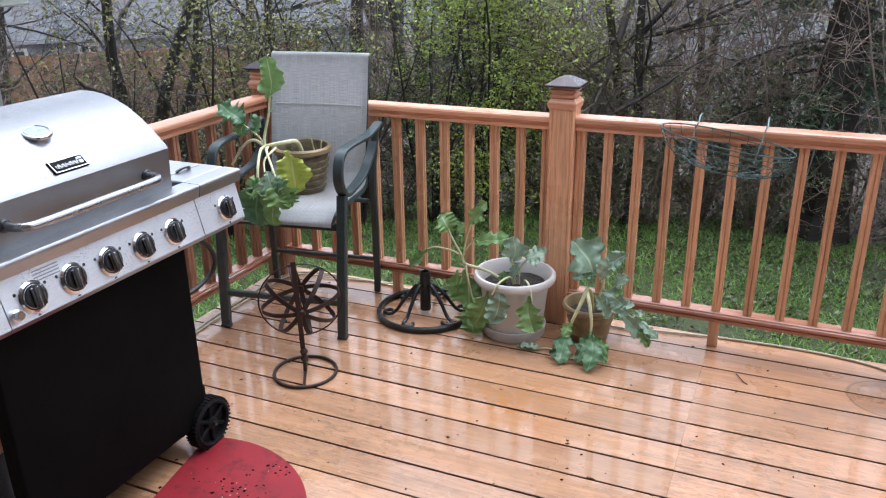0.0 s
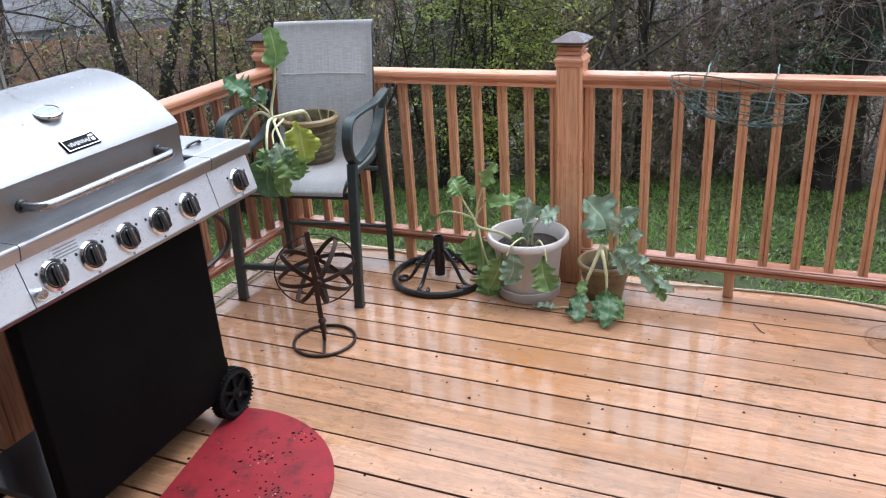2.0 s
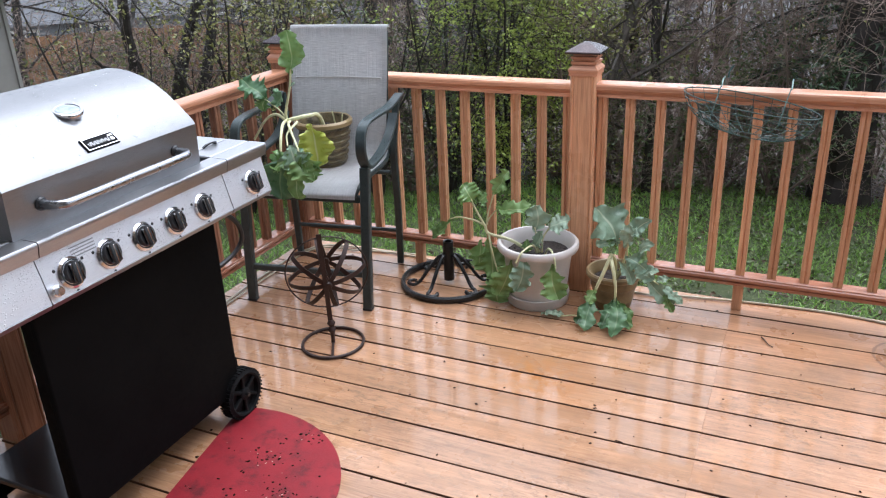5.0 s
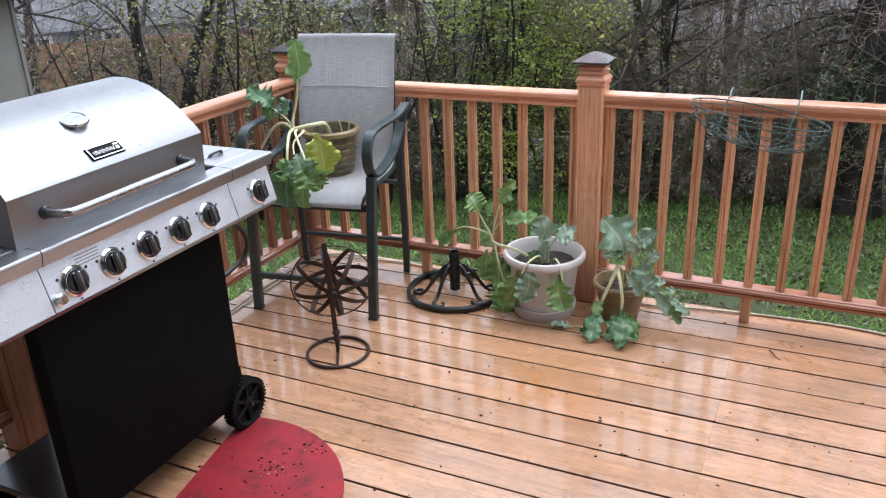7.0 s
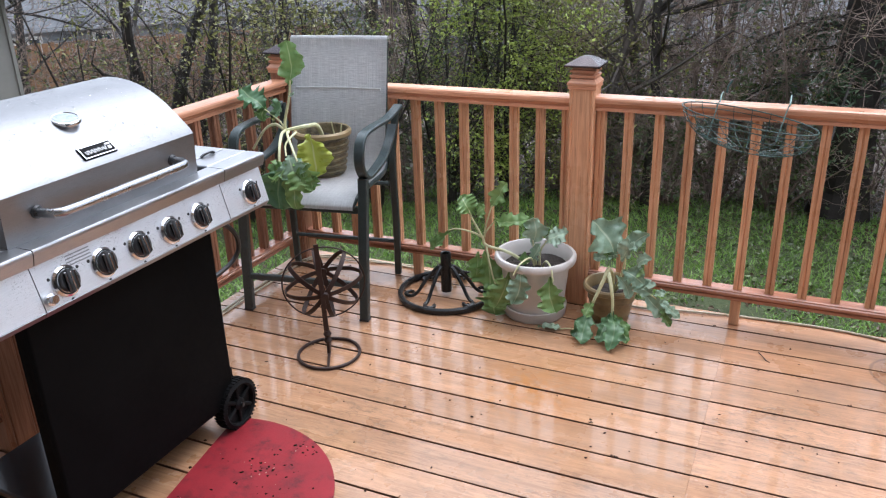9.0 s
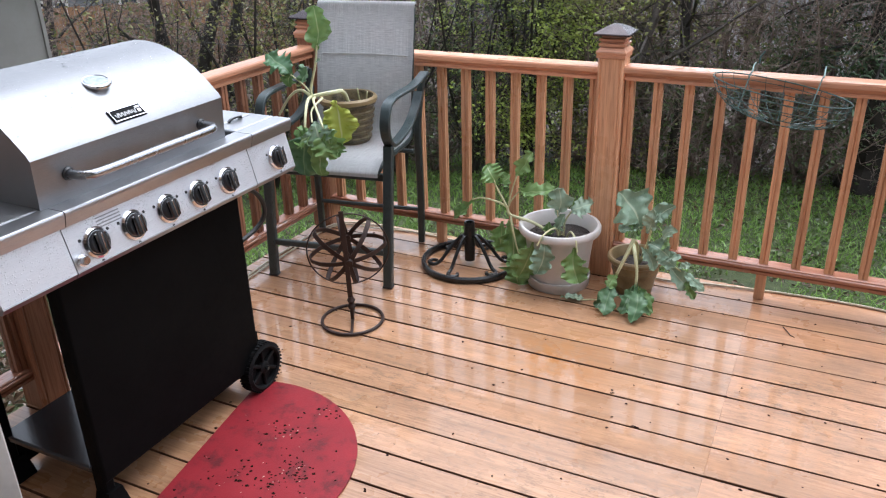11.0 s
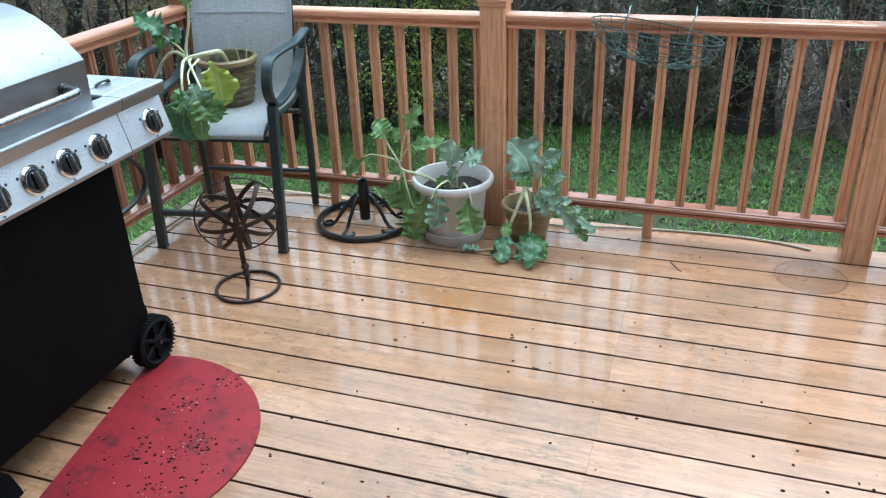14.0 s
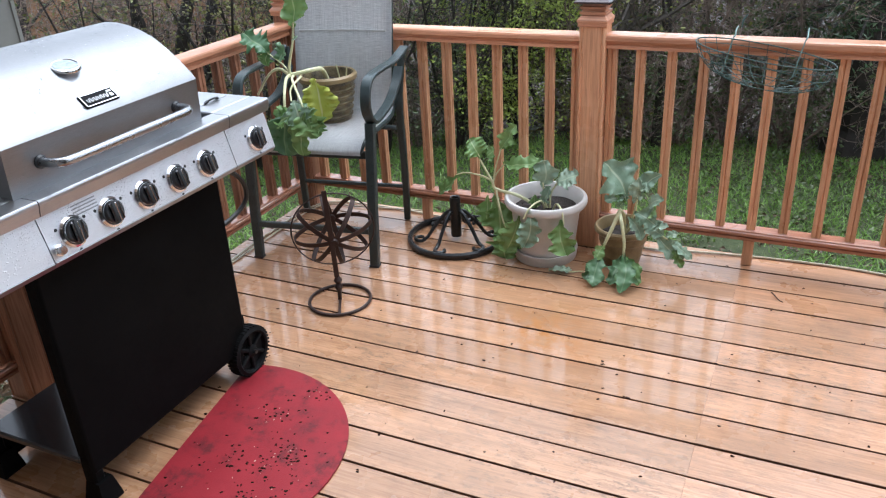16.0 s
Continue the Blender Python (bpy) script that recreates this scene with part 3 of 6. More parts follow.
first_post = post(POST_W / 2, RAIL_Y, rail_wood_z, rail_wood_x, "square cedar railing post with a dark pyramid cap")
for x, y in ((1.462 + POST_W / 2, RAIL_Y), (3.04, RAIL_Y)):
    copy_thing(first_post, pose(x, y, 0))
# side posts take the shaded cedar, darker than the back posts
side_post = post(RAIL_X, RAIL_Y, shaded_wood_z, rail_wood_x, "square railing post with shade in its wood tone and a dark pyramid cap")
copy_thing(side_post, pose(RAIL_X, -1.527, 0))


def rail_bar(name, outline, axis, a, b, off, parent, mat):
    bm = prism(outline, axis, a, b)
    bmesh.ops.translate(bm, vec=(0, off, 0) if axis == "x" else (off, 0, 0), verts=bm.verts)
    return part(name, bm, mat, parent)


TOP = [(-0.040, 0.898), (-0.043, 0.902), (-0.043, 0.915), (-0.040, 0.922), (-0.034, 0.926), (0.034, 0.926), (0.040, 0.922), (0.043, 0.915), (0.043, 0.902), (0.040, 0.898),
       (0.030, 0.896), (0.028, 0.884), (0.033, 0.882), (0.033, 0.870), (-0.033, 0.870), (-0.033, 0.882), (-0.028, 0.884), (-0.030, 0.898)]
LOW = [(-0.030, 0.116), (-0.030, 0.128), (-0.024, 0.131), (-0.024, 0.134), (-0.036, 0.137), (-0.036, 0.148), (-0.031, 0.152), (-0.031, 0.157), (-0.027, 0.160),
       (0.027, 0.160), (0.031, 0.157), (0.031, 0.152), (0.036, 0.148), (0.036, 0.137), (0.024, 0.134), (0.024, 0.131), (0.030, 0.128), (0.030, 0.116)]
h = BAL / 2
BAL_OUT = [(-h, -h), (-0.004, -h), (0.0, -h + 0.005), (0.004, -h), (h, -h), (h, -0.004), (h - 0.005, 0.0), (h, 0.004), (h, h), (-h, h), (-h, 0.004), (-h + 0.005, 0), (-h, -0.004)]
baluster = {}
for way, wood in (("x", rail_wood_z), ("y", shaded_wood_z)):
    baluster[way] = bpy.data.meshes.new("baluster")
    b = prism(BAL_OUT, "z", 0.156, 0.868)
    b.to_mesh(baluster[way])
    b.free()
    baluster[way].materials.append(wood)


def railing(a, b, axis, off, bals, feet, label, drop=0.012):
    mid = (a + b) / 2
    r = thing("railing", pose(mid, off, 0) if axis == "x" else pose(off, mid, 0), label, "railing", "railing sections")
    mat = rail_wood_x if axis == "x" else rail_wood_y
    rail_bar("top_rail", [(u, z - drop) for u, z in TOP], axis, a, b, off, r, mat)
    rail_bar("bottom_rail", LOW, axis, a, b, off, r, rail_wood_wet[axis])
    for v in bals:
        turn = random.uniform(-1.2, 1.2) + (90 if axis == "y" else 0)
        same_mesh("baluster", baluster[axis], r, pose(v, off, 0, 0, 0, turn) if axis == "x" else pose(off, v, 0, 0, 0, turn))
    for v in feet:
        c = (v, off, 0.059) if axis == "x" else (off, v, 0.059)
        part("foot_block", one_box(c, (0.04, 0.04, 0.116), 0.003), rail_wood_z, r)


railing(POST_W, 1.462, "x", RAIL_Y, [0.126] + [0.237 + 0.1196 * k for k in range(11)], [0.715], "wet cedar deck railing section with square balusters")
railing(RAIL_X + POST_W / 2, 0.0, "x", RAIL_Y, [-0.020] + [-0.132 - 0.1165 * k for k in range(11)], [-0.735], "wet cedar deck railing section behind the chair and pots", 0.017)
railing(1.567, 2.987, "x", RAIL_Y, [1.59] + [1.70 + 0.1187 * k for k in range(11)], [2.28], "wet cedar deck railing section with square balusters")
railing(-1.4745, RAIL_Y - POST_W / 2, "y", RAIL_X, [0.125 - 0.1175 * k for k in range(13)], [-0.65], "wet cedar deck side railing beside the grill")
railing(-2.63, -1.5795, "y", RAIL_X, [-1.60 - 0.1175 * k for k in range(9)], [-2.1], "wet cedar deck side railing beside the grill")

# ---- cream cable along the deck's edge ----
pts = [(-1.33, -1.05, 0.006), (-1.335, -0.75, 0.006), (-1.37, -0.45, 0.006), (-1.375, -0.1, 0.006), (-1.36, 0.12, 0.006), (-1.25, 0.235, 0.006), (-0.9, 0.245, 0.006), (-0.6, 0.225, 0.006), (-0.2, 0.262, 0.006),
       (0.3, 0.20, 0.006), (0.46, 0.225, 0.006), (0.75, 0.262, 0.006), (1.05, 0.275, 0.006), (1.25, 0.255, 0.006), (1.36, 0.22, 0.006)]
cable = part("cable", tube(smooth_path(pts, 8), 0.005, 6), cable_mat, smooth=True)
tagged(cable, "thin cream cable lying along the edge of the deck", "cable")
pts = [(-1.31, -1.0, 0.006), (-1.345, -0.6, 0.006), (-1.35, -0.2, 0.006), (-1.32, 0.16, 0.006), (-1.1, 0.215, 0.006), (-0.75, 0.27, 0.006)]
tagged(part("cable", tube(smooth_path(pts, 8), 0.004, 6), cable_mat, smooth=True), "second thin cream cable lying along the deck's edge", "cable")


# ---- gas grill ----
def grill():
    g = thing("gas_grill", pose(-0.98, -1.52, 0), "wet stainless steel gas grill on a black cart, lid closed", "grill")
    yl, yr, ym = -1.845, -1.195, -1.52
    # lid: hood skin, two cheeks
    prof = [(-0.748, 0.905), (-0.742, 1.028), (-0.752, 1.042), (-0.790, 1.078), (-0.830, 1.112), (-0.872, 1.140), (-0.915, 1.159), (-0.958, 1.171), (-1.000, 1.177),
            (-1.045, 1.177), (-1.088, 1.169), (-1.126, 1.151), (-1.156, 1.120), (-1.175, 1.075), (-1.184, 1.010), (-1.186, 0.905)]
    inner = [(x + (0.006 if x < -0.95 else -0.006), z - 0.004) for x, z in prof]
    bm = bmesh.new()
    a = [(bm.verts.new((x, yl, z)), bm.verts.new((x, yr, z))) for x, z in prof]
    for p, q in zip(a, a[1:]):
        bm.faces.new((p[0], p[1], q[1], q[0]))
    c = [(bm.verts.new((x, yl + 0.004, z)), bm.verts.new((x, yr - 0.004, z))) for x, z in inner]
    for p, q in zip(c, c[1:]):
        bm.faces.new((q[0], q[1], p[1], p[0]))
    for p, q, s, t in zip(a, a[1:], c, c[1:]):
        bm.faces.new((p[0], q[0], t[0], s[0]))
        bm.faces.new((q[1], p[1], s[1], t[1]))
    bmesh.ops.recalc_face_normals(bm, faces=bm.faces)
    lid = part("lid", bm, steel, g, "brushed steel lid beaded with rain", smooth=True)
    for y0, y1 in ((yl + 0.0015, yl + 0.012), (yr - 0.012, yr - 0.0015)):
        part("lid_cheek", prism([(x + (0.001 if x < -0.95 else -0.001), z - 0.001) for x, z in prof], "y", y0, y1), steel, lid)
    # thermometer and badge on the slope
    slope = Vector((-0.080, 0, 0.072)).normalized()
    face = Matrix(((0, slope.x, 0.669), (1, 0, 0), (0, slope.z, 0.743))).to_4x4()
    flat = Vector((0.24, -0.10, 0.965)).to_track_quat("Z", "Y").to_matrix().to_4x4()
    bm = lathe([(0.0, -0.022), (0.040, -0.022), (0.042, -0.004), (0.048, -0.002), (0.048, 0.004), (0.045, 0.010), (0.040, 0.012), (0.037, 0.008), (0.0, 0.008)], 36)
    bmesh.ops.transform(bm, matrix=Matrix.Translation((-0.856, ym - 0.006, 1.1330)) @ flat @ Matrix.Diagonal((0.80, 0.80, 0.60, 1.0)), verts=bm.verts)
    therm = part("thermometer", bm, chrome, lid, "round chrome thermometer", smooth=True)
    bm = lathe([(0.0, 0.0100), (0.036, 0.0100), (0.036, 0.0088), (0.0, 0.0088)], 32)
    bmesh.ops.transform(bm, matrix=Matrix.Translation((-0.856, ym - 0.006, 1.1330)) @ flat @ Matrix.Diagonal((0.80, 0.80, 0.60, 1.0)), verts=bm.verts)
    part("dial", bm, plain("dial_glass", (0.36, 0.42, 0.50), 0.10, 0, 0.35, 60), therm)
    bm = one_box((0, 0, 0), (0.132, 0.048, 0.007), 0.002)
    place = Matrix.Translation((-0.768, ym - 0.004, 1.060)) @ face @ Matrix.Scale(0.82, 4)
    bmesh.ops.transform(bm, matrix=place, verts=bm.verts)
    badge = part("badge", bm, plain("matt_black_plate", (0.007, 0.007, 0.008), 0.6, 0, 0.2, 40, 0.0, 0.08), lid, "black nameplate with a pale rim")
    bm = bmesh.new()
    for sx, sy, w, hh in ((0, 0.0205, 0.126, 0.0018), (0, -0.0205, 0.126, 0.0018), (-0.0615, 0, 0.0018, 0.044), (0.0615, 0, 0.0018, 0.044)):
        box(bm, (sx, sy, 0.0042), (w, hh, 0.0020))
    bmesh.ops.transform(bm, matrix=place, verts=bm.verts)
    part("badge_rim", bm, chrome, badge)
    bm = bmesh.new()
    for i in range(12):
        box(bm, (-0.047 + i * 0.0072, -0.002, 0.0044), (0.0024, 0.015 if i % 3 else 0.010, 0.0018), 0, Matrix.Rotation(radians(-14 if i % 2 else 10), 3, "Z"))
    box(bm, (0.046, -0.004, 0.0044), (0.012, 0.012, 0.0018))
    box(bm, (0.046, 0.010, 0.0044), (0.018, 0.006, 0.0018))
    bmesh.ops.transform(bm, matrix=place, verts=bm.verts)
    part("badge_mark", bm, plain("silver_mark", (0.45, 0.45, 0.46), 0.3, 0.6), badge)
    # beads of rain standing on the slope of the lid
    rnd = random.Random(77)
    buf = Buffer()
    top = prof[2:12]
    for _ in range(620):
        q = rnd.random()
        k, f = divmod(q * (len(top) - 1.001), 1.0)
        (xa, za), (xb, zb) = top[int(k)], top[int(k) + 1]
        p = Vector((xa + (xb - xa) * f, rnd.uniform(yl + 0.015, yr - 0.015), za + (zb - za) * f))
        if noise.noise(p * 9.0) < -0.15:
            continue
        nv = Vector((za - zb, 0, xb - xa)).normalized()
        nv = nv if nv.z > 0 else -nv
        tv = Vector((nv.z, 0, -nv.x))
        r = rnd.uniform(0.0010, 0.0028)
        run = rnd.uniform(1.0, 1.7)
        b0 = len(buf.v)
        for lvl, hh in ((1.0, 0.0), (0.75, 0.22)):
            for a in range(8):
                ang = a * math.pi / 4
                buf.v.append(p + tv * (r * run * lvl * math.cos(ang)) + Vector((0, r * lvl * math.sin(ang), 0)) + nv * (r * hh + 0.0002))
        buf.v.append(p + nv * r * 0.32)
        for a in range(8):
            c2 = (a + 1) % 8
            buf.f += [(b0 + a, b0 + c2, b0 + 8 + c2, b0 + 8 + a), (b0 + 8 + a, b0 + 8 + c2, b0 + 16)]
    water = Nodes("rain_water").set(Base_Color=(0.95, 0.97, 1.0), Roughness=0.02, IOR=1.33, Transmission_Weight=1.0).mat
    tagged(buf.link("raindrops", water, lid, True), kind="stuff")
    # lid handle
    hy0, hy1, hz = ym - 0.232, ym + 0.228, 0.972
    pts = smooth_path([(-0.742, hy0, hz), (-0.715, hy0, hz), (-0.690, hy0 + 0.012, hz), (-0.680, hy0 + 0.05, hz), (-0.680, ym, hz), (-0.680, hy1 - 0.05, hz), (-0.690, hy1 - 0.012, hz), (-0.715, hy1, hz), (-0.742, hy1, hz)], 5)
    handle = part("handle", tube(pts, 0.0115, 12), steel_mat("handle_steel", (60, 1, 60), 0.26, 0.8, 0), lid, "thick bent steel handle bar", smooth=True)
    for y in (hy0, hy1):
        bm = lathe([(0.0, 0.0), (0.017, 0.0), (0.017, 0.006), (0.013, 0.010), (0.0, 0.010)], 20)
        bmesh.ops.transform(bm, matrix=pose(-0.747, y, hz, 0, 90, 0), verts=bm.verts)
        part("handle_washer", bm, black_plastic, handle, smooth=True)
    # firebox under the lid
    part("firebox", one_box((-0.955, ym, 0.80), (0.40, 0.66, 0.205), 0.004), black_panel, g)
    # front: a rolled top edge with a smooth band, a panel that leans back a little, a folded lower lip
    out = [(-0.694, 0.750), (-0.770, 0.742), (-0.770, 0.866), (-0.7230, 0.866)]
    edge = [(-0.755, 0.9085), (-0.6975, 0.9080), (-0.6940, 0.9065), (-0.6925, 0.903), (-0.6922, 0.896), (-0.6990, 0.868), (-0.710, 0.8665), (-0.755, 0.8665)]
    lip = [(-0.6935, 0.7505), (-0.6925, 0.748), (-0.703, 0.733), (-0.725, 0.733), (-0.725, 0.7440)]
    for nm, y0, y1, lab in (("control_panel", -1.824, -1.142, "main control panel with five knobs"), ("side_panel", -1.139, -0.944, "side burner panel"), ("side_panel", -2.028, -1.827, "side shelf front")):
        pnl = part(nm, prism(out, "y", y0, y1), steel_panel, g, lab)
        part("panel_band", prism(edge, "y", y0, y1), band_steel, pnl, "smooth rolled steel edge")
        part("panel_lip", prism(lip, "y", y0, y1), band_steel, pnl, "folded lower lip")
    # shelves
    for nm, y0, y1 in (("side_shelf", -1.139, -0.944), ("side_shelf", -2.028, -1.827)):
        part(nm, one_box((-0.948, (y0 + y1) / 2, 0.8925), (0.384, y1 - y0 - 0.002, 0.036), 0.006, None, 2), shelf_steel, g, "steel side shelf")
        part("shelf_skirt", one_box((-1.135, (y0 + y1) / 2, 0.82), (0.012, y1 - y0 - 0.004, 0.10)), steel_panel, g)
        part("shelf_end", one_box((-0.955, y1 - 0.004 if y1 > -1 else y0 + 0.004, 0.82), (0.37, 0.006, 0.10)), steel_panel, g)
    part("cook_deck", one_box((-0.772, ym, 0.896), (0.032, 0.68, 0.016), 0.004), band_steel, g)
    cover = part("burner_lid", one_box((-0.965, -1.045, 0.910), (0.26, 0.155, 0.010), 0.004, None, 2), shelf_steel, g)
    bm = sweep(bmesh.new(), smooth_path([(-0.836, -1.075, 0.913), (-0.830, -1.062, 0.921), (-0.830, -1.028, 0.921), (-0.836, -1.015, 0.913)], 5), rect(0.012, 0.005))
    part("burner_handle", bm, black_plastic, cover)
    # knobs on the leaning panel
    tilt = math.degrees(math.atan2(0.029, 0.116))
    squat = Matrix.Diagonal((1.0, 1.0, 0.72, 1.0))
    for y in (-1.740, -1.619, -1.496, -1.374, -1.250, -1.012):
        m = pose(-0.7065, y - 0.0065, 0.797, 0, 90 - tilt, 0) @ Matrix.Scale(1.10, 4) @ squat
        bm = lathe([(0.0, 0.0), (0.035, 0.0), (0.036, 0.006), (0.031, 0.011), (0.029, 0.013), (0.0, 0.013)], 28)
        bmesh.ops.transform(bm, matrix=m, verts=bm.verts)
        bezel = part("knob_bezel", bm, chrome, g, "round chrome bezel", smooth=True)
        bm = lathe([(0.0, 0.012), (0.0265, 0.012), (0.0255, 0.020), (0.0225, 0.024), (0.0, 0.024)], 28)
        bmesh.ops.transform(bm, matrix=m, verts=bm.verts)
        knob = part("knob", bm, black_plastic, bezel, "black control knob", smooth=True)
        turn = Matrix.Rotation(radians(random.uniform(-4, 4)), 4, "Z")
        bm = one_box((0, 0, 0.029), (0.050, 0.017, 0.014), 0.004, None, 2)
        bmesh.ops.transform(bm, matrix=m @ turn, verts=bm.verts)
        part("grip", bm, black_plastic, knob, smooth=True)
        for s in (-1, 1):
            bm = one_box((0, s * 0.0115, 0.029), (0.044, 0.007, 0.009), 0.002)
            bmesh.ops.transform(bm, matrix=m @ turn, verts=bm.verts)
            part("grip_trim", bm, dark_chrome, knob)
        bm = one_box((0.002, 0, 0.0364), (0.044, 0.0034, 0.0016), 0.0006)
        bmesh.ops.transform(bm, matrix=m @ turn, verts=bm.verts)
        part("pointer_line", bm, chrome, knob)
        bm = lathe([(0.0280, 0.0125), (0.0310, 0.0125), (0.0300, 0.0145), (0.0275, 0.0145)], 28)
        bmesh.ops.transform(bm, matrix=m, verts=bm.verts)
        part("bezel_ring", bm, black_plastic, bezel, smooth=True)
        for ang, rr in ((0, 0.044), (115, 0.043), (-115, 0.043)):
            bm = lathe([(0.0, 0.0), (0.004, 0.0), (0.004, 0.0014), (0.0, 0.0014)], 10)
            bmesh.ops.transform(bm, matrix=m @ pose(rr * math.cos(radians(ang)), rr * math.sin(radians(ang)), 0.0004), verts=bm.verts)
            part("dial_mark", bm, black_plastic, bezel)
    m = pose(-0.700, -1.806, 0.773, 0, 90 - tilt, 0)
    bm = lathe([(0.0, 0.0), (0.015, 0.0), (0.015, 0.010), (0.011, 0.012), (0.011, 0.022), (0.009, 0.025), (0.0, 0.025)], 20)
    bmesh.ops.transform(bm, matrix=m, verts=bm.verts)
    part("igniter_button", bm, chrome, g, smooth=True)
    bm = bmesh.new()
    for i in range(4):
        b2 = box(bm, (0.012 - i * 0.008, 0, 0.0006), (0.003, 0.075, 0.0012))
    bmesh.ops.transform(bm, matrix=pose(-0.7165, -1.690, 0.838, 0, 90 - tilt, 0), verts=bm.verts)
    part("printed_notice", bm, plain("grey_print", (0.25, 0.25, 0.26), 0.5), g)
    # cart: front doors, right side, legs, bottom shelf, wheels
    part("front_panel", one_box((-0.762, ym + 0.010, 0.420), (0.022, 0.674, 0.630), 0.006, None, 2), black_panel, g, "flat black front panel")
    part("cart_side", one_box((-0.955, -1.190, 0.420), (0.36, 0.014, 0.630), 0.003), black_panel, g)
    # unseen panels added behind and beside the cart to darken the deck under it
    part("back_panel", one_box((-1.138, -1.395, 0.420), (0.014, 0.40, 0.630), 0.003), black_panel, g)
    part("rear_crossbar", one_box((-1.140, ym, 0.085), (0.016, 0.64, 0.110), 0.003), black_panel, g)
    part("side_crossbar", one_box((-0.985, -1.206, 0.066), (0.30, 0.014, 0.075), 0.003), black_panel, g)
    part("bottom_shelf", one_box((-0.965, ym, 0.150), (0.36, 0.68, 0.022), 0.005), plain("gloss_black_tray", (0.014, 0.015, 0.018), 0.16, 0, 0.3, 10), g, "glossy black bottom shelf")
    for x, y in ((-0.776, -1.834), (-1.145, -1.853), (-0.785, -1.187), (-1.145, -1.187)):
        low = 0.02 if y < -1.5 else 0.108
        leg = part("cart_leg", one_box((x, y, (0.74 + low) / 2), (0.044, 0.034, 0.74 - low), 0.005), black_panel, g)
        if y < -1.5:
            bm = stepped([(0.034, 0.0), (0.036, 0.004), (0.034, 0.020), (0.024, 0.075)])
            bmesh.ops.translate(bm, vec=(x + 0.008, y + 0.005, 0), verts=bm.verts)
            part("foot", bm, black_panel, leg)
    part("axle", sweep(bmesh.new(), [(-1.19, -1.170, 0.088), (-0.722, -1.170, 0.088)], circle(0.007, 8)), iron_black, g)
    part("axle_bracket", one_box((-0.795, -1.172, 0.135), (0.035, 0.07, 0.14), 0.004), black_panel, g)
    for x in (-0.755, -1.175):
        bm = lathe([(0.030, -0.024), (0.074, -0.024), (0.085, -0.018), (0.087, -0.006), (0.087, 0.006), (0.085, 0.018), (0.074, 0.024), (0.068, 0.020), (0.066, 0.004), (0.030, 0.004), (0.030, -0.024)], 44)
        m = pose(x, -1.170, 0.088, 0, 90, 0)
        bmesh.ops.transform(bm, matrix=m, verts=bm.verts)
        wheel = part("wheel", bm, tyre_mat, g, "black plastic wheel", smooth=True)
        bm = bmesh.new()
        for i in range(40):
            a2 = 2 * math.pi * i / 40
            box(bm, (0.0875 * math.cos(a2), 0.0875 * math.sin(a2), 0), (0.004, 0.006, 0.042), 0, Matrix.Rotation(a2, 3, "Z"))
        bmesh.ops.transform(bm, matrix=m, verts=bm.verts)
        part("tread", bm, tyre_mat, wheel)
        for i in range(6):
            a2 = 2 * math.pi * i / 6
            bm = one_box((0.044 * math.cos(a2), 0.044 * math.sin(a2), 0.010), (0.050, 0.013, 0.014), 0.003, Matrix.Rotation(a2, 3, "Z"))
            bmesh.ops.transform(bm, matrix=m, verts=bm.verts)
            part("spoke", bm, tyre_mat, wheel)
        bm = lathe([(0.0, -0.026), (0.022, -0.026), (0.022, 0.018), (0.016, 0.022), (0.0, 0.022)], 20)
        bmesh.ops.transform(bm, matrix=m, verts=bm.verts)
        part("hub", bm, tyre_mat, wheel, smooth=True)
    pts = smooth_path([(-1.06, -1.13, 0.72), (-1.02, -0.95, 0.66), (-1.0, -0.80, 0.56), (-1.0, -0.76, 0.47), (-1.02, -0.80, 0.41), (-1.05, -0.92, 0.37), (-1.06, -1.05, 0.34), (-1.06, -1.17, 0.33)], 6)
    part("gas_hose", tube(pts, 0.009, 8), hose_mat, g, "black rubber gas hose", smooth=True)
    return g


grill()

# ---- red half-round mat with crumbs ----
MC, MR = Vector((-0.641, -1.545)), 0.425
e0, e1 = Vector((-0.756, -1.327)), Vector((-0.669, -1.839))
ed = (e1 - e0).normalized()
nrm = Vector((-ed.y, ed.x))
outline = []
for i in range(120):
    a = 2 * math.pi * i / 120
    p = MC + MR * Vector((math.cos(a), math.sin(a)))
    s = (p - e0).dot(nrm)
    if s < 0:
        p = p - nrm * s
    outline.append((p.x, p.y))
bm = prism(outline, "z", 0.0012, 0.0065)
doormat = part("doormat", bm, mat_red)
tagged(doormat, "red half-round rubber mat scattered with dark crumbs", "mat")


def crumbs(count, spot, size, z):
    buf = Buffer()
    for _ in range(count):
        x, y = spot()
        s, a = random.uniform(*size), random.uniform(0, 6.28)
        l, w, t = s, s * random.uniform(0.4, 0.9), s * random.uniform(0.3, 0.6)
        b0 = len(buf.v)
        for k in range(6):
            ang = a + k * math.pi / 3
            jit = random.uniform(0.7, 1.2)
            ca, sa = math.cos(k * math.pi / 3) * l * jit, math.sin(k * math.pi / 3) * w * jit
            buf.v.append(Vector((x + ca * math.cos(a) - sa * math.sin(a), y + ca * math.sin(a) + sa * math.cos(a), z)))
        buf.v.append(Vector((x, y, z + t)))
        for k in range(6):
            buf.f.append((b0 + k, b0 + (k + 1) % 6, b0 + 6))
    return buf


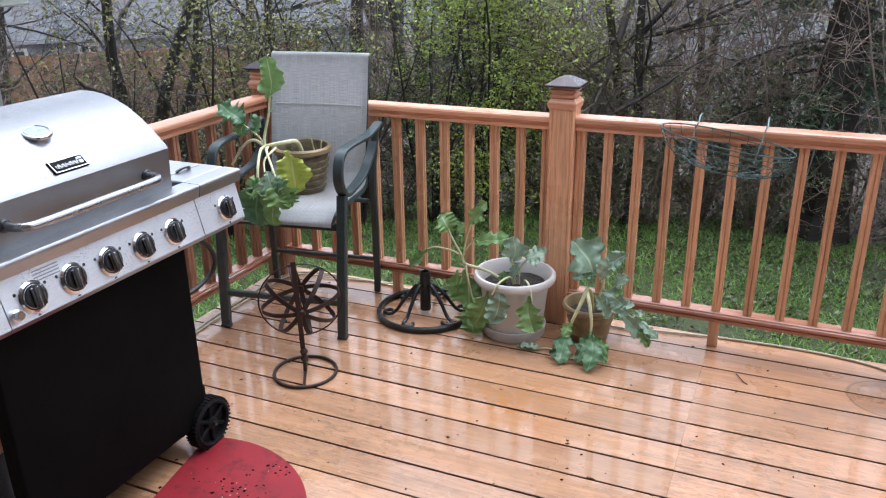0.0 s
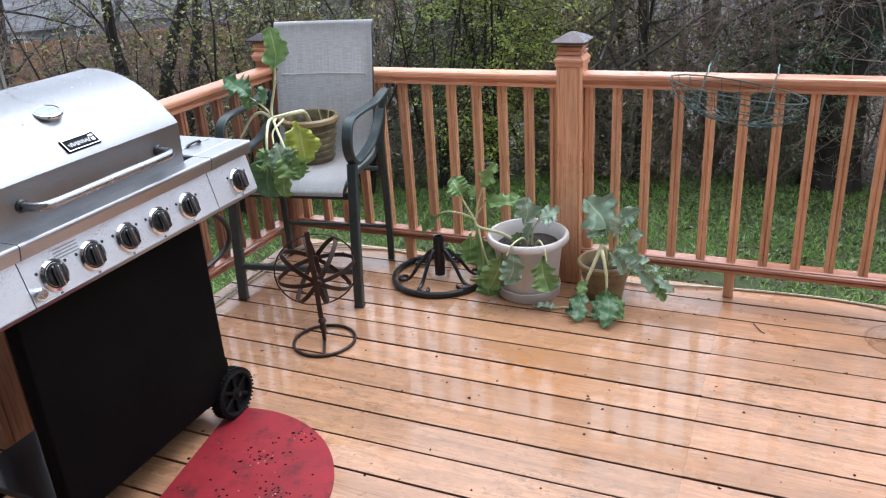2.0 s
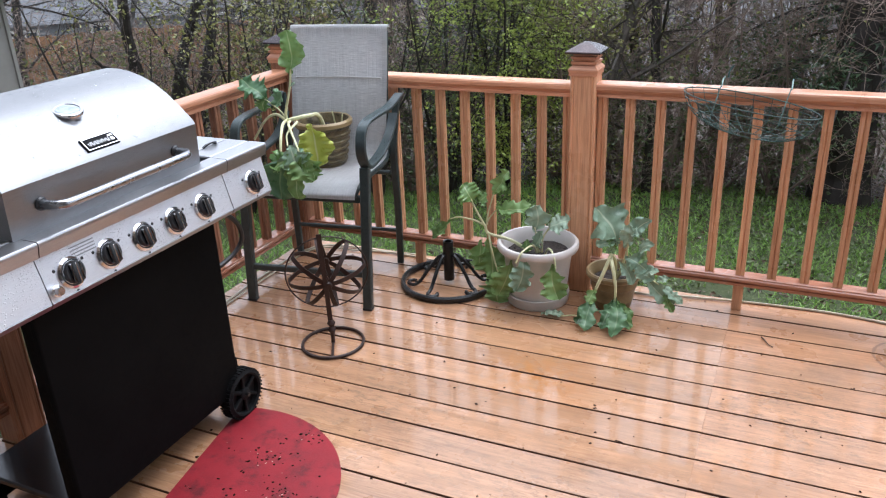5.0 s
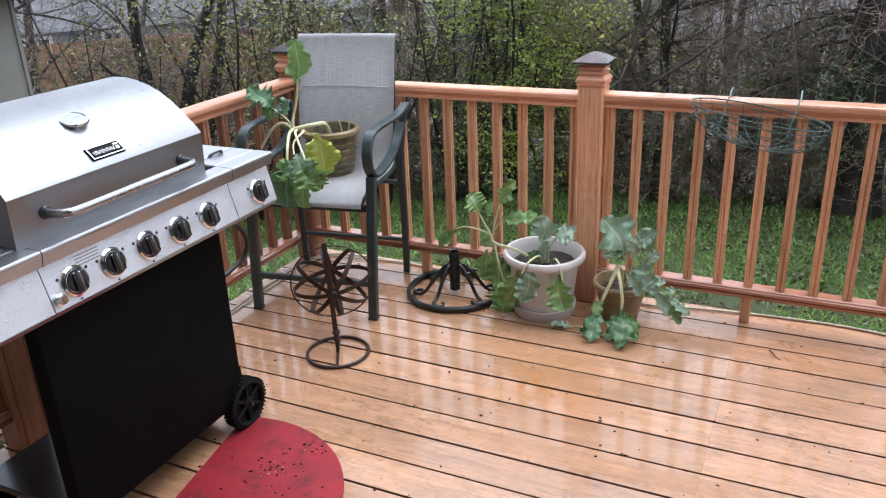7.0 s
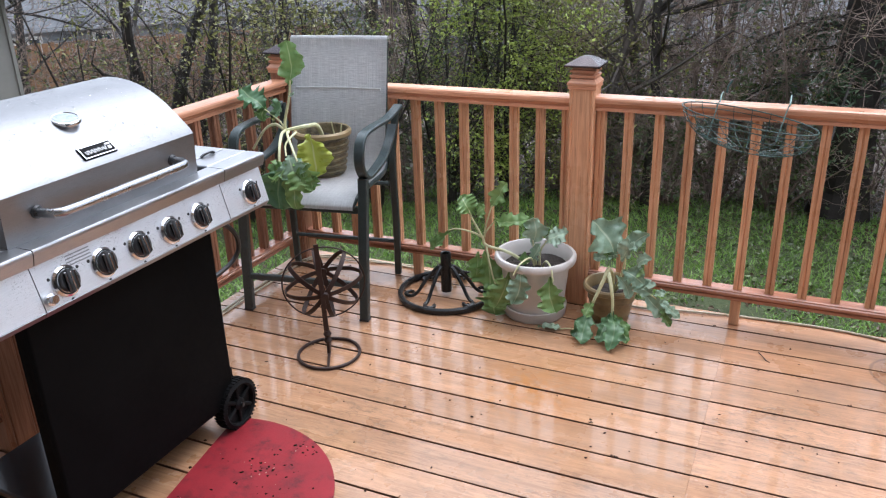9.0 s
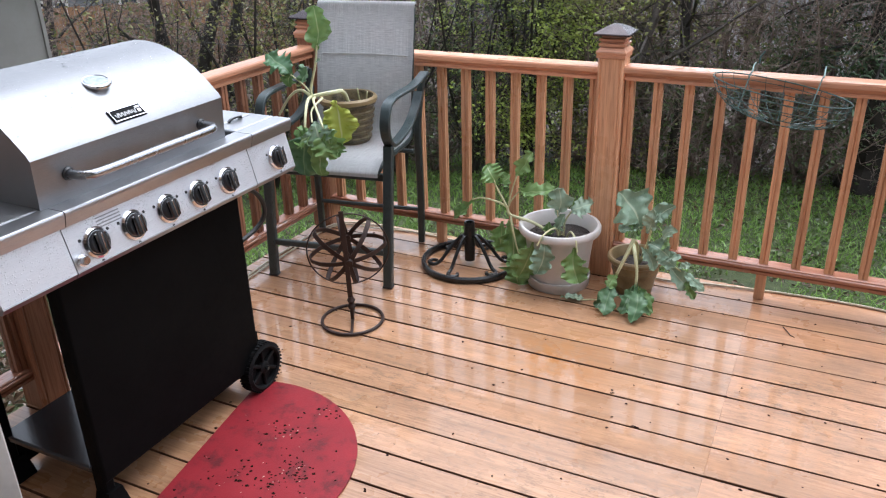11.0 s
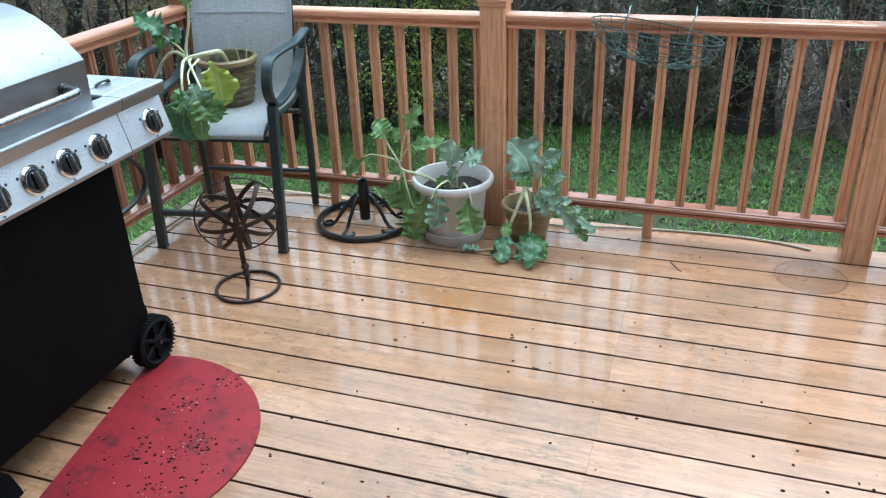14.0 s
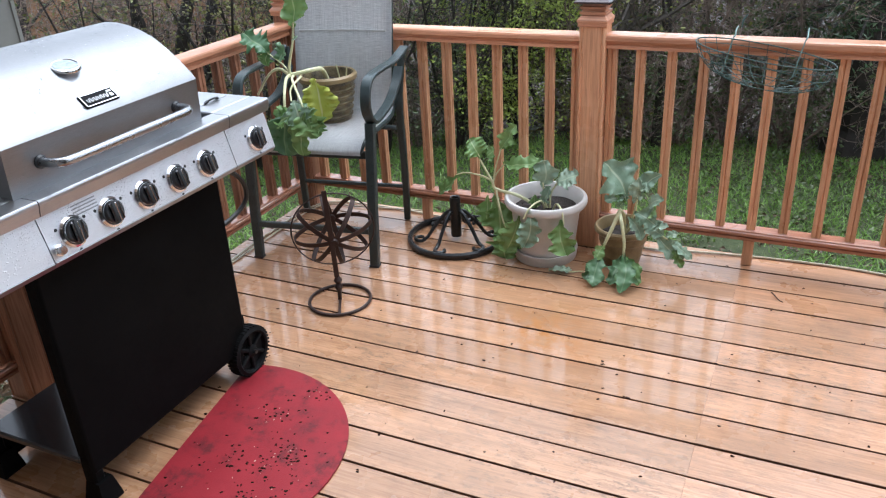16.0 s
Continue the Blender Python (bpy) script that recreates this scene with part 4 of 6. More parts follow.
HEAPS = [(-0.47, -1.20, 0.035), (-0.52, -1.34, 0.045), (-0.40, -1.47, 0.030), (-0.38, -1.50, 0.022), (-0.44, -1.56, 0.03), (-0.52, -1.56, 0.03), (-0.33, -1.60, 0.04), (-0.40, -1.68, 0.025),
         (-0.50, -1.40, 0.14), (-0.45, -1.55, 0.15), (-0.55, -1.62, 0.12)]


def on_mat():
    while True:
        c = random.choice(HEAPS)
        p = Vector((random.gauss(c[0], c[2]), random.gauss(c[1], c[2])))
        if (p - MC).length < MR - 0.015 and (p - e0).dot(nrm) > 0.01:
            return p.x, p.y


def on_deck():
    return random.uniform(-1.3, 1.9), random.uniform(-2.3, 0.25)


tagged(crumbs(215, on_mat, (0.0022, 0.0072), 0.0067).link("crumbs", speck_mat), "dark seed husks and crumbs on the red mat", "crumbs", kind="stuff")
tagged(crumbs(40, on_mat, (0.0015, 0.004), 0.0067).link("crumbs", pale_speck), "pale crumbs on the red mat", "crumbs", kind="stuff")
tagged(crumbs(260, on_deck, (0.0025, 0.0075), 0.0006).link("debris", speck_mat), "small dark bits of bark on the deck boards", "debris", kind="stuff")


stone_bed = crumbs(2600, lambda: (random.uniform(-3.4, -1.55), random.uniform(-2.4, 0.0)), (0.025, 0.06), -0.905)
tagged(stone_bed.link("stones", plain("pale_grey_stones", (0.17, 0.155, 0.135), 0.5, 0, 0.5, 14, 0.2)), "pale grey stones on the ground beside the deck", "stones", kind="stuff")
SPOTS = [(0.344, -0.707), (0.461, -0.860), (-0.253, -0.611), (1.147, -0.286), (-0.169, -1.473)]
for n, spot in enumerate(SPOTS):
    bit = crumbs(3, lambda: (spot[0] + random.gauss(0, 0.006), spot[1] + random.gauss(0, 0.006)), (0.004, 0.008), 0.0006).link("bark_chip", speck_mat)
    tagged(bit, "dark chip of wet bark on the deck boards", "bark chip", "bark chips on the deck")


# ---- patio bar chair ----
def chair():
    m = pose(-1.0025, -0.375, 0, 0, 0, 9.5)
    lean = Matrix(((1, 0, 0.050, 0), (0, 1, 0, 0), (0, 0, 1, 0), (0, 0, 0, 1)))
    c = thing("patio_chair", m, "tall patio chair with dark green metal frame and grey mesh sling", "chair")

    def add(name, bm, mat, parent=None, label="", smooth=True):
        bmesh.ops.transform(bm, matrix=m @ lean, verts=bm.verts)
        return part(name, bm, mat, parent or c, label, smooth)

    for s in (-1, 1):
        x = s * 0.272
        add("front_leg", sweep(bmesh.new(), [(x, 0, 0.004), (x, 0.0, 0.3), (x, 0.010, 0.635)], rect(0.040, 0.030, 0.004), up=(0, 1, 0)), chair_metal)
        add("foot_cap", one_box((x, 0, 0.006), (0.044, 0.034, 0.012), 0.003), black_plastic)
        arm = smooth_path([(x - s * 0.012, 0.425, 0.755), (x - s * 0.012, 0.38, 0.700), (x - s * 0.008, 0.30, 0.658), (x, 0.20, 0.640), (x, 0.08, 0.625), (x, 0.02, 0.640), (x, -0.022, 0.690), (x, -0.030, 0.745), (x, -0.010, 0.795), (x, 0.04, 0.814), (x + s * 0.002, 0.16, 0.815), (x + s * 0.006, 0.27, 0.812), (x + s * 0.010, 0.36, 0.824), (x + s * 0.012, 0.43, 0.838)], 6)
        add("armrest", sweep(bmesh.new(), arm, rect(0.018, 0.042, 0.004), up=(1, 0, 0)), chair_metal, None, "looped flat metal armrest")
        back = smooth_path([(s * 0.262, 0.500, 0.004), (s * 0.262, 0.465, 0.30), (s * 0.255, 0.436, 0.56), (s * 0.262, 0.430, 0.70), (s * 0.272, 0.436, 0.836)], 4)
        add("rear_leg", sweep(bmesh.new(), back, rect(0.030, 0.024, 0.004), up=(0, 1, 0)), chair_metal)
        side = smooth_path([(s * 0.228, -0.005, 0.515), (s * 0.236, 0.05, 0.549), (s * 0.236, 0.20, 0.550), (s * 0.236, 0.36, 0.552), (s * 0.226, 0.436, 0.59), (s * 0.219, 0.442, 0.70), (s * 0.215, 0.464, 0.95), (s * 0.214, 0.476, 1.105)], 6)
        add("side_rail", tube(side, 0.011, 8), chair_metal)
    add("front_stretcher", sweep(bmesh.new(), [(-0.26, 0, 0.165), (0.26, 0, 0.165)], rect(0.020, 0.026, 0.003)), chair_metal)
    add("rear_stretcher", sweep(bmesh.new(), [(-0.25, 0.478, 0.18), (0.25, 0.478, 0.18)], circle(0.010, 8)), chair_metal)
    add("seat_crossbar", sweep(bmesh.new(), [(-0.262, 0.02, 0.495), (0.262, 0.02, 0.495)], rect(0.022, 0.030, 0.003)), chair_metal)
    add("seat_crossbar", sweep(bmesh.new(), [(-0.25, 0.40, 0.49), (0.25, 0.40, 0.49)], circle(0.011, 8)), chair_metal)
    # the sling: seat and back in one cloth, slightly sagging between the rails
    line = smooth_path([(0, -0.022, 0.505), (0, -0.018, 0.528), (0, 0.030, 0.558), (0, 0.10, 0.562), (0, 0.20, 0.560), (0, 0.30, 0.560), (0, 0.38, 0.568), (0, 0.412, 0.600), (0, 0.422, 0.65), (0, 0.426, 0.72), (0, 0.438, 0.84), (0, 0.450, 0.97), (0, 0.458, 1.09), (0, 0.464, 1.122), (0, 0.478, 1.130), (0, 0.488, 1.118)], 5)
    bm = bmesh.new()
    uvl = bm.loops.layers.uv.new("UVMap")
    cols, rows = 14, []
    for j, p in enumerate(line):
        row = []
        for i in range(cols + 1):
            u = i / cols * 2 - 1
            sag = 0.012 * (1 - u * u) * math.sin(math.pi * min(1, j / len(line)))
            row.append(bm.verts.new((p.x + u * (0.236 if p.z < 0.6 else 0.226), p.y + sag * (0.9 if p.z > 0.58 else 0.0), p.z - sag * (0.0 if p.z > 0.58 else 1.0))))
        rows.append(row)
    for j in range(len(rows) - 1):
        for i in range(cols):
            f = bm.faces.new((rows[j][i], rows[j][i + 1], rows[j + 1][i + 1], rows[j + 1][i]))
            for l, (a, b2) in zip(f.loops, ((i, j), (i + 1, j), (i + 1, j + 1), (i, j + 1))):
                l[uvl].uv = (a / cols, b2 / (len(rows) - 1))
    ret = bmesh.ops.solidify(bm, geom=bm.faces[:], thickness=0.004)
    cloth = add("sling", bm, sling, None, "grey woven mesh seat and back")
    add("seam", sweep(bmesh.new(), smooth_path([(-0.20, 0.441, 0.905), (-0.10, 0.449, 0.906), (0.0, 0.452, 0.907), (0.10, 0.449, 0.906), (0.20, 0.441, 0.905)], 4), rect(0.006, 0.007)), plain("pale_thread", (0.48, 0.48, 0.47), 0.6), cloth)
    return c


chair()


# ---- umbrella stand ----
def umbrella_stand():
    cx, cy = -0.512, 0.032
    u = thing("umbrella_stand", pose(cx, cy, 0), "black wrought iron umbrella stand with scrolls, empty", "umbrella stand")
    ring = [(cx + 0.211 * math.cos(2 * math.pi * i / 56), cy + 0.211 * math.sin(2 * math.pi * i / 56), 0.016) for i in range(56)]
    part("base_ring", sweep(bmesh.new(), ring, rect(0.020, 0.028, 0.006), True, up=(0, 0, 1)), iron_black, u, smooth=True)
    part("sleeve", lathe([(0.017, 0.205), (0.017, 0.06), (0.0, 0.06), (0.0, 0.02), (0.024, 0.02), (0.024, 0.202), (0.0225, 0.207), (0.017, 0.205)], 24, (cx, cy, 0)), iron_black, u, smooth=True)
    for k in range(3):
        a = radians(-122 + 120 * k)
        d, s = Vector((math.cos(a), math.sin(a), 0)), Vector((-math.sin(a), math.cos(a), 0))
        o, up = Vector((cx, cy, 0)), Vector((0, 0, 1))
        for side in (-1, 1):
            # a rod that drops from the sleeve, splays and ends in a scroll just inside the ring
            p = [o + d * 0.022 + s * side * 0.006 + up * 0.140, o + d * 0.036 + s * side * 0.010 + up * 0.142, o + d * 0.062 + s * side * 0.020 + up * 0.118,
                 o + d * 0.098 + s * side * 0.034 + up * 0.072, o + d * 0.122 + s * side * 0.044 + up * 0.036, o + d * 0.140 + s * side * 0.052 + up * 0.020]
            for i in range(1, 9):
                ang = i * 0.56
                rr = 0.030 - 0.0018 * i
                p.append(o + d * (0.140 + rr * math.sin(ang)) + s * side * (0.082 - rr * math.cos(ang)) + up * 0.016)
            part("arm", tube(smooth_path(p, 4), 0.0082, 8), iron_black, u, "scrolled iron arm", smooth=True)


umbrella_stand()


# ---- iron globe spinner ----
def spinner():
    c = Vector((-0.722, -0.640, 0))
    s = thing("garden_spinner", pose(*c), "rusty brown iron globe of looped petals on a ring foot", "garden ornament")
    ring = [c + Vector((0.121 * math.cos(2 * math.pi * i / 48), 0.121 * math.sin(2 * math.pi * i / 48), 0.007)) for i in range(48)]
    part("foot_ring", tube(ring, 0.0065, 8, True), iron_brown, s, smooth=True)
    v = Vector((0.50, -0.866, 0))
    part("foot_bar", sweep(bmesh.new(), [c - v * 0.118 + Vector((0, 0, 0.007)), c + v * 0.118 + Vector((0, 0, 0.007))], rect(0.010, 0.007)), iron_brown, s)
    front = c + Vector((0.004, 0, 0.258))
    axis = Vector((-0.548, 0.812, 0.10)).normalized()
    o, half = front + axis * 0.100, 0.100
    back = o + axis * half
    part("pole", tube([c + Vector((0, 0, 0.006)), c + Vector((0, 0, 0.06)), c + Vector((0, 0, 0.12))], 0.0075, 8), iron_brown, s, smooth=True)
    tip = c + Vector((-0.012, -0.006, 0.470))
    part("upright", sweep(bmesh.new(), [c + Vector((0, -0.004, 0.110)), front + Vector((-0.004, -0.010, 0)), tip], rect(0.019, 0.006, 0.001), up=(0.55, -0.83, 0)), iron_brown, s, "flat iron upright bar")
    for z, r in ((0.066, 0.0165), (0.094, 0.0165)):
        part("knuckle", lathe([(0, -r), (r * 0.6, -r * 0.8), (r, 0), (r * 0.6, r * 0.8), (0, r)], 14, (c.x, c.y, z)), iron_brown, s, smooth=True)
    side = axis.cross(Vector((0, 0, 1))).normalized()
    up = side.cross(axis)
    for p in (front, back):
        bm = lathe([(0, -0.010), (0.013, -0.010), (0.017, 0), (0.013, 0.010), (0, 0.010)], 16)
        bmesh.ops.transform(bm, matrix=Matrix.Translation(p) @ axis.to_track_quat("Z", "Y").to_matrix().to_4x4(), verts=bm.verts)
        part("hub", bm, iron_brown, s, smooth=True)
    big = [o + side * 0.162 * math.cos(2 * math.pi * i / 60) + up * 0.160 * math.sin(2 * math.pi * i / 60) for i in range(60)]
    part("outer_ring", tube(big, 0.0032, 6, True), iron_brown, s, smooth=True)
    for k in range(8):
        a = radians(45 * k + 10)
        d = side * math.cos(a) + up * math.sin(a)
        pts = smooth_path([o + axis * (w * half) + d * r for w, r in ((-1.0, 0.004), (-0.92, 0.054), (-0.66, 0.108), (-0.28, 0.145), (0.0, 0.154), (0.28, 0.145), (0.66, 0.108), (0.92, 0.054), (1.0, 0.004))], 5)
        part("petal", sweep(bmesh.new(), pts, rect(0.0034, 0.018), up=d.cross(axis)), iron_brown, s, "flat iron petal loop", smooth=True)


spinner()


# ---- pots and kale ----
def leaf(base, tip, width, normal=(0.35, -0.75, 0.55), droop=0.25, seed=0, lobes=5, ruffle=0.16):
    """A kale leaf: ragged, ruffled edge, folded along the midrib, curling from base to tip."""
    rnd = random.Random(seed)
    b, t = Vector(base), Vector(tip)
    d = t - b
    ln = d.length
    d.normalize()
    n = Vector(normal).normalized()
    n = (n - d * n.dot(d)).normalized()
    s = d.cross(n)
    bm = bmesh.new()
    uvl = bm.loops.layers.uv.new("UVMap")
    rows, nu, nv = [], 7, 34
    lobes = rnd.uniform(2.4, 4.6)
    ruffle *= rnd.uniform(0.5, 1.0)
    ph, o = rnd.uniform(0, 6), Vector((rnd.uniform(0, 50), rnd.uniform(0, 50), rnd.uniform(0, 50)))
    bend, fold = rnd.uniform(-0.12, 0.12) * ln, rnd.uniform(0.04, 0.20)
    cut = {}
    for side in (-1, 1):
        knots = [rnd.uniform(0.50, 0.80) if rnd.random() < 0.42 else rnd.uniform(0.88, 1.20) for n in range(14)]
        cut[side] = []
        for j in range(nv + 1):
            k, q = divmod(j / nv * 10.0, 1.0)
            q = q * q * (3 - 2 * q)
            cut[side].append(knots[int(k)] * (1 - q) + knots[int(k) + 1] * q)
    for j in range(nv + 1):
        v = j / nv
        env = math.sqrt(max(0.0, 1 - ((v - 0.57) / 0.432) ** 2)) if v > 0.2 else 0.10 + 1.8 * v * (0.80 + 0.20 * math.sin(v * 60 + ph))
        row = []
        for i in range(-nu, nu + 1):
            u = i / nu
            side = 1 if u > 0 else -1
            ragged = cut[side][j] + 0.045 * math.sin(v * lobes * 6.283 + ph + side)
            wv = width * 0.54 * max(0.05, env) * (1 + (ragged - 1) * abs(u) ** 2.2)
            flat = b + d * ln * v + s * (wv * u + bend * math.sin(math.pi * v))
            wave = noise.noise(flat * (2.6 / width) + o) * 0.16 + noise.noise(flat * (8.5 / width) + o) * 0.10 * abs(u)
            ruf = ruffle * abs(u) ** 2.5 * math.sin(v * lobes * 8.0 + 1.9 * side + ph + 2.2 * noise.noise((v * 3.0, side * 2.0, ph))) * 0.8
            row.append((bm.verts.new(flat + n * (width * (wave + ruf + fold * abs(u)) - droop * ln * (v - 0.45) ** 2 * 1.5)), u, v))
        rows.append(row)
    for a, c in zip(rows, rows[1:]):
        for i in range(2 * nu):
            q = (a[i], a[i + 1], c[i + 1], c[i])
            f = bm.faces.new([x[0] for x in q])
            for l, x in zip(f.loops, q):
                l[uvl].uv = (x[1], x[2])
    return bm


def stem(pts, r0=0.006, r1=0.003):
    p = smooth_path(pts, 5)
    return tube(p, 1.0, 7, False, [r0 + (r1 - r0) * i / (len(p) - 1) for i in range(len(p))])


def pot(name, c, profile, mat, label, soil_r, soil_z, rim_mat=None, extra=()):
    p = thing(name, pose(*c), label, "plant pot", "plant pots")
    part("body", lathe(profile, 48, c), mat, p, smooth=True)
    s = part("soil", lathe([(0.0, soil_z + 0.004), (soil_r * 0.5, soil_z + 0.006), (soil_r, soil_z), (soil_r, soil_z - 0.02), (0, soil_z - 0.02)], 28, c, 0.004), soil, p, "dark wet potting soil")
    for nm, prof, mt in extra:
        part(nm, lathe(prof, 48, c), mt, p, smooth=True)
    return p


WP = (-0.086, 0.014, 0.0)
pot("plant_pot", WP, [(0.0, 0.030), (0.118, 0.030), (0.122, 0.034), (0.145, 0.235), (0.148, 0.240), (0.168, 0.243), (0.172, 0.250), (0.172, 0.268), (0.167, 0.275), (0.156, 0.275), (0.152, 0.268), (0.144, 0.255), (0.136, 0.20), (0.128, 0.14), (0.0, 0.14)],
    white_plastic, "large off-white plastic pot on its saucer", 0.139, 0.216,
    None, [("saucer", [(0.0, 0.001), (0.128, 0.001), (0.132, 0.006), (0.137, 0.046), (0.135, 0.049), (0.128, 0.046), (0.124, 0.012), (0.0, 0.012)], white_plastic)])
def on_soil():
    a, r = random.uniform(0, 6.28), 0.125 * math.sqrt(random.random())
    return WP[0] + r * math.cos(a), WP[1] + r * math.sin(a)


tagged(crumbs(120, on_soil, (0.006, 0.017), 0.214).link("compost", soil), "dark wet lumps of compost in the pot", "compost", kind="stuff")
TP = (0.232, 0.062, 0.0)
pot("plant_pot", TP, [(0.0000, 0.0018), (0.0718, 0.0018), (0.0747, 0.0055), (0.0797, 0.0368), (0.0827, 0.0396), (0.0827, 0.0460), (0.0817, 0.0488), (0.0941, 0.1012), (0.0972, 0.1040), (0.0972, 0.1114), (0.0962, 0.1141), (0.1013, 0.1380), (0.1105, 0.1417), (0.1166, 0.1490), (0.1166, 0.1619), (0.1105, 0.1684), (0.1024, 0.1674), (0.0982, 0.1582), (0.0900, 0.1012), (0.0000, 0.1012)],
    clay, "small tan ribbed pot", 0.082, 0.130)
CP = (-1.045, -0.062, 0.5505)
ribs = [(0.0, 0.002), (0.084, 0.002), (0.087, 0.005)]
for i in range(5):
    z = 0.016 + i * 0.029
    r = 0.089 + i * 0.0050
    ribs += [(r, z), (r + 0.006, z + 0.004), (r + 0.006, z + 0.011), (r + 0.001, z + 0.015)]
ribs += [(0.112, 0.164), (0.120, 0.170), (0.125, 0.180), (0.125, 0.195), (0.118, 0.202), (0.111, 0.200), (0.106, 0.190), (0.098, 0.11), (0.0, 0.11)]
pot("plant_pot", CP, ribs, clay_dark, "olive-brown ribbed pot standing on the chair seat", 0.101, 0.158, None,
    [("rim", [(0.1225, 0.178), (0.1265, 0.180), (0.1268, 0.195), (0.119, 0.2035), (0.111, 0.2018)], clay)])
stick = thing("twig", pose(CP[0], CP[1], CP[2] + 0.158), "dry pruned stubs standing in the pot soil", "twig")
for a, b in (((-1.065, -0.02, 0.698), (-1.085, -0.05, 0.772)), ((-1.015, -0.01, 0.698), (-1.010, -0.04, 0.782)), ((-0.985, -0.02, 0.698), (-0.965, -0.03, 0.770))):
    part("stub", stem([a, b], 0.004, 0.003), stem_mat, stick)


def kale_plant(name, root, label, stems, leaves):
    k = thing(name, pose(*root), label, "kale plant", "kale plants")
    for pts, r0, r1 in stems:
        part("stem", stem(pts, r0, r1), stem_mat, k, "pale bent stem", True)
    for n, (b, t, w, mat, nr, dr) in enumerate(leaves):
        if b[1] < -0.40:
            b, t = (b[0] + 0.018, b[1], b[2] - 0.006), (t[0] + 0.018, t[1], t[2] - 0.006)
        part("leaf", leaf(b, t, w, nr, dr, seed=n * 7 + int(abs(root[0]) * 1000)), mat, k, "", True)
    return k


UP, OUT, FRONT, HANG = (0.2, -0.55, 0.8), (0.25, -0.9, 0.35), (0.28, -0.93, 0.22), (0.25, -0.75, 0.6)
kale_plant("kale_plant", (WP[0], WP[1], 0.20), "leggy green kale plant drooping over the off-white pot",
           [([(-0.10, 0.03, 0.195), (-0.189, -0.02, 0.272), (-0.293, -0.02, 0.291), (-0.310, -0.02, 0.326)], 0.008, 0.006),
            ([(-0.310, -0.02, 0.322), (-0.363, -0.02, 0.414), (-0.372, -0.02, 0.44)], 0.005, 0.003),
            ([(-0.305, -0.02, 0.33), (-0.291, -0.02, 0.36), (-0.252, -0.02, 0.412)], 0.004, 0.003),
            ([(-0.303, -0.02, 0.33), (-0.296, -0.02, 0.38), (-0.268, -0.02, 0.477)], 0.0045, 0.003),
            ([(-0.310, -0.02, 0.325), (-0.353, -0.02, 0.342), (-0.43, -0.02, 0.350), (-0.475, -0.02, 0.335)], 0.005, 0.0025),
            ([(-0.293, -0.02, 0.291), (-0.281, -0.04, 0.26), (-0.250, -0.06, 0.17), (-0.224, -0.07, 0.115)], 0.005, 0.003),
            ([(-0.08, 0.02, 0.195), (-0.085, 0.0, 0.27), (-0.091, -0.01, 0.34)], 0.006, 0.003),
            ([(-0.07, 0.02, 0.195), (-0.06, 0.0, 0.29), (-0.03, -0.01, 0.345)], 0.006, 0.003),
            ([(-0.09, 0.02, 0.20), (-0.085, -0.05, 0.275), (-0.10, -0.145, 0.283), (-0.12, -0.17, 0.24)], 0.005, 0.003),
            ([(-0.06, 0.02, 0.20), (-0.02, -0.05, 0.27), (0.02, -0.11, 0.270), (0.035, -0.125, 0.22)], 0.005, 0.003)],
           [((-0.268, -0.02, 0.470), (-0.205, -0.02, 0.580), 0.075, kale, UP, 0.2), ((-0.355, -0.02, 0.425), (-0.405, -0.02, 0.505), 0.095, kale, UP, 0.2),
            ((-0.330, -0.02, 0.43), (-0.300, -0.03, 0.47), 0.06, kale, UP, 0.2), ((-0.465, -0.02, 0.34), (-0.575, -0.02, 0.235), 0.055, kale, UP, 0.3),
            ((-0.262, -0.02, 0.411), (-0.105, -0.02, 0.440), 0.075, kale, UP, 0.25), ((-0.091, -0.01, 0.32), (-0.088, -0.02, 0.442), 0.095, kale_blue, UP, 0.2),
            ((-0.045, -0.01, 0.335), (0.055, -0.02, 0.405), 0.085, kale_blue, UP, 0.25), ((-0.122, 0.0, 0.215), (-0.124, -0.02, 0.284), 0.045, kale, OUT, 0.1),
            ((-0.300, -0.03, 0.27), (-0.265, -0.06, 0.10), 0.125, kale, FRONT, 0.15), ((-0.330, -0.03, 0.26), (-0.335, -0.05, 0.13), 0.085, kale, FRONT, 0.15),
            ((-0.222, -0.07, 0.125), (-0.225, -0.105, 0.012), 0.135, kale, FRONT, 0.15), ((-0.150, -0.13, 0.235), (-0.205, -0.15, 0.07), 0.105, kale, FRONT, 0.15),
            ((-0.100, -0.15, 0.275), (-0.115, -0.18, 0.115), 0.090, kale_blue, FRONT, 0.2), ((0.020, -0.12, 0.235), (0.055, -0.15, 0.095), 0.105, kale, FRONT, 0.15),
            ((-0.10, 0.0, 0.25), (-0.06, -0.02, 0.33), 0.06, kale_blue, UP, 0.2)])
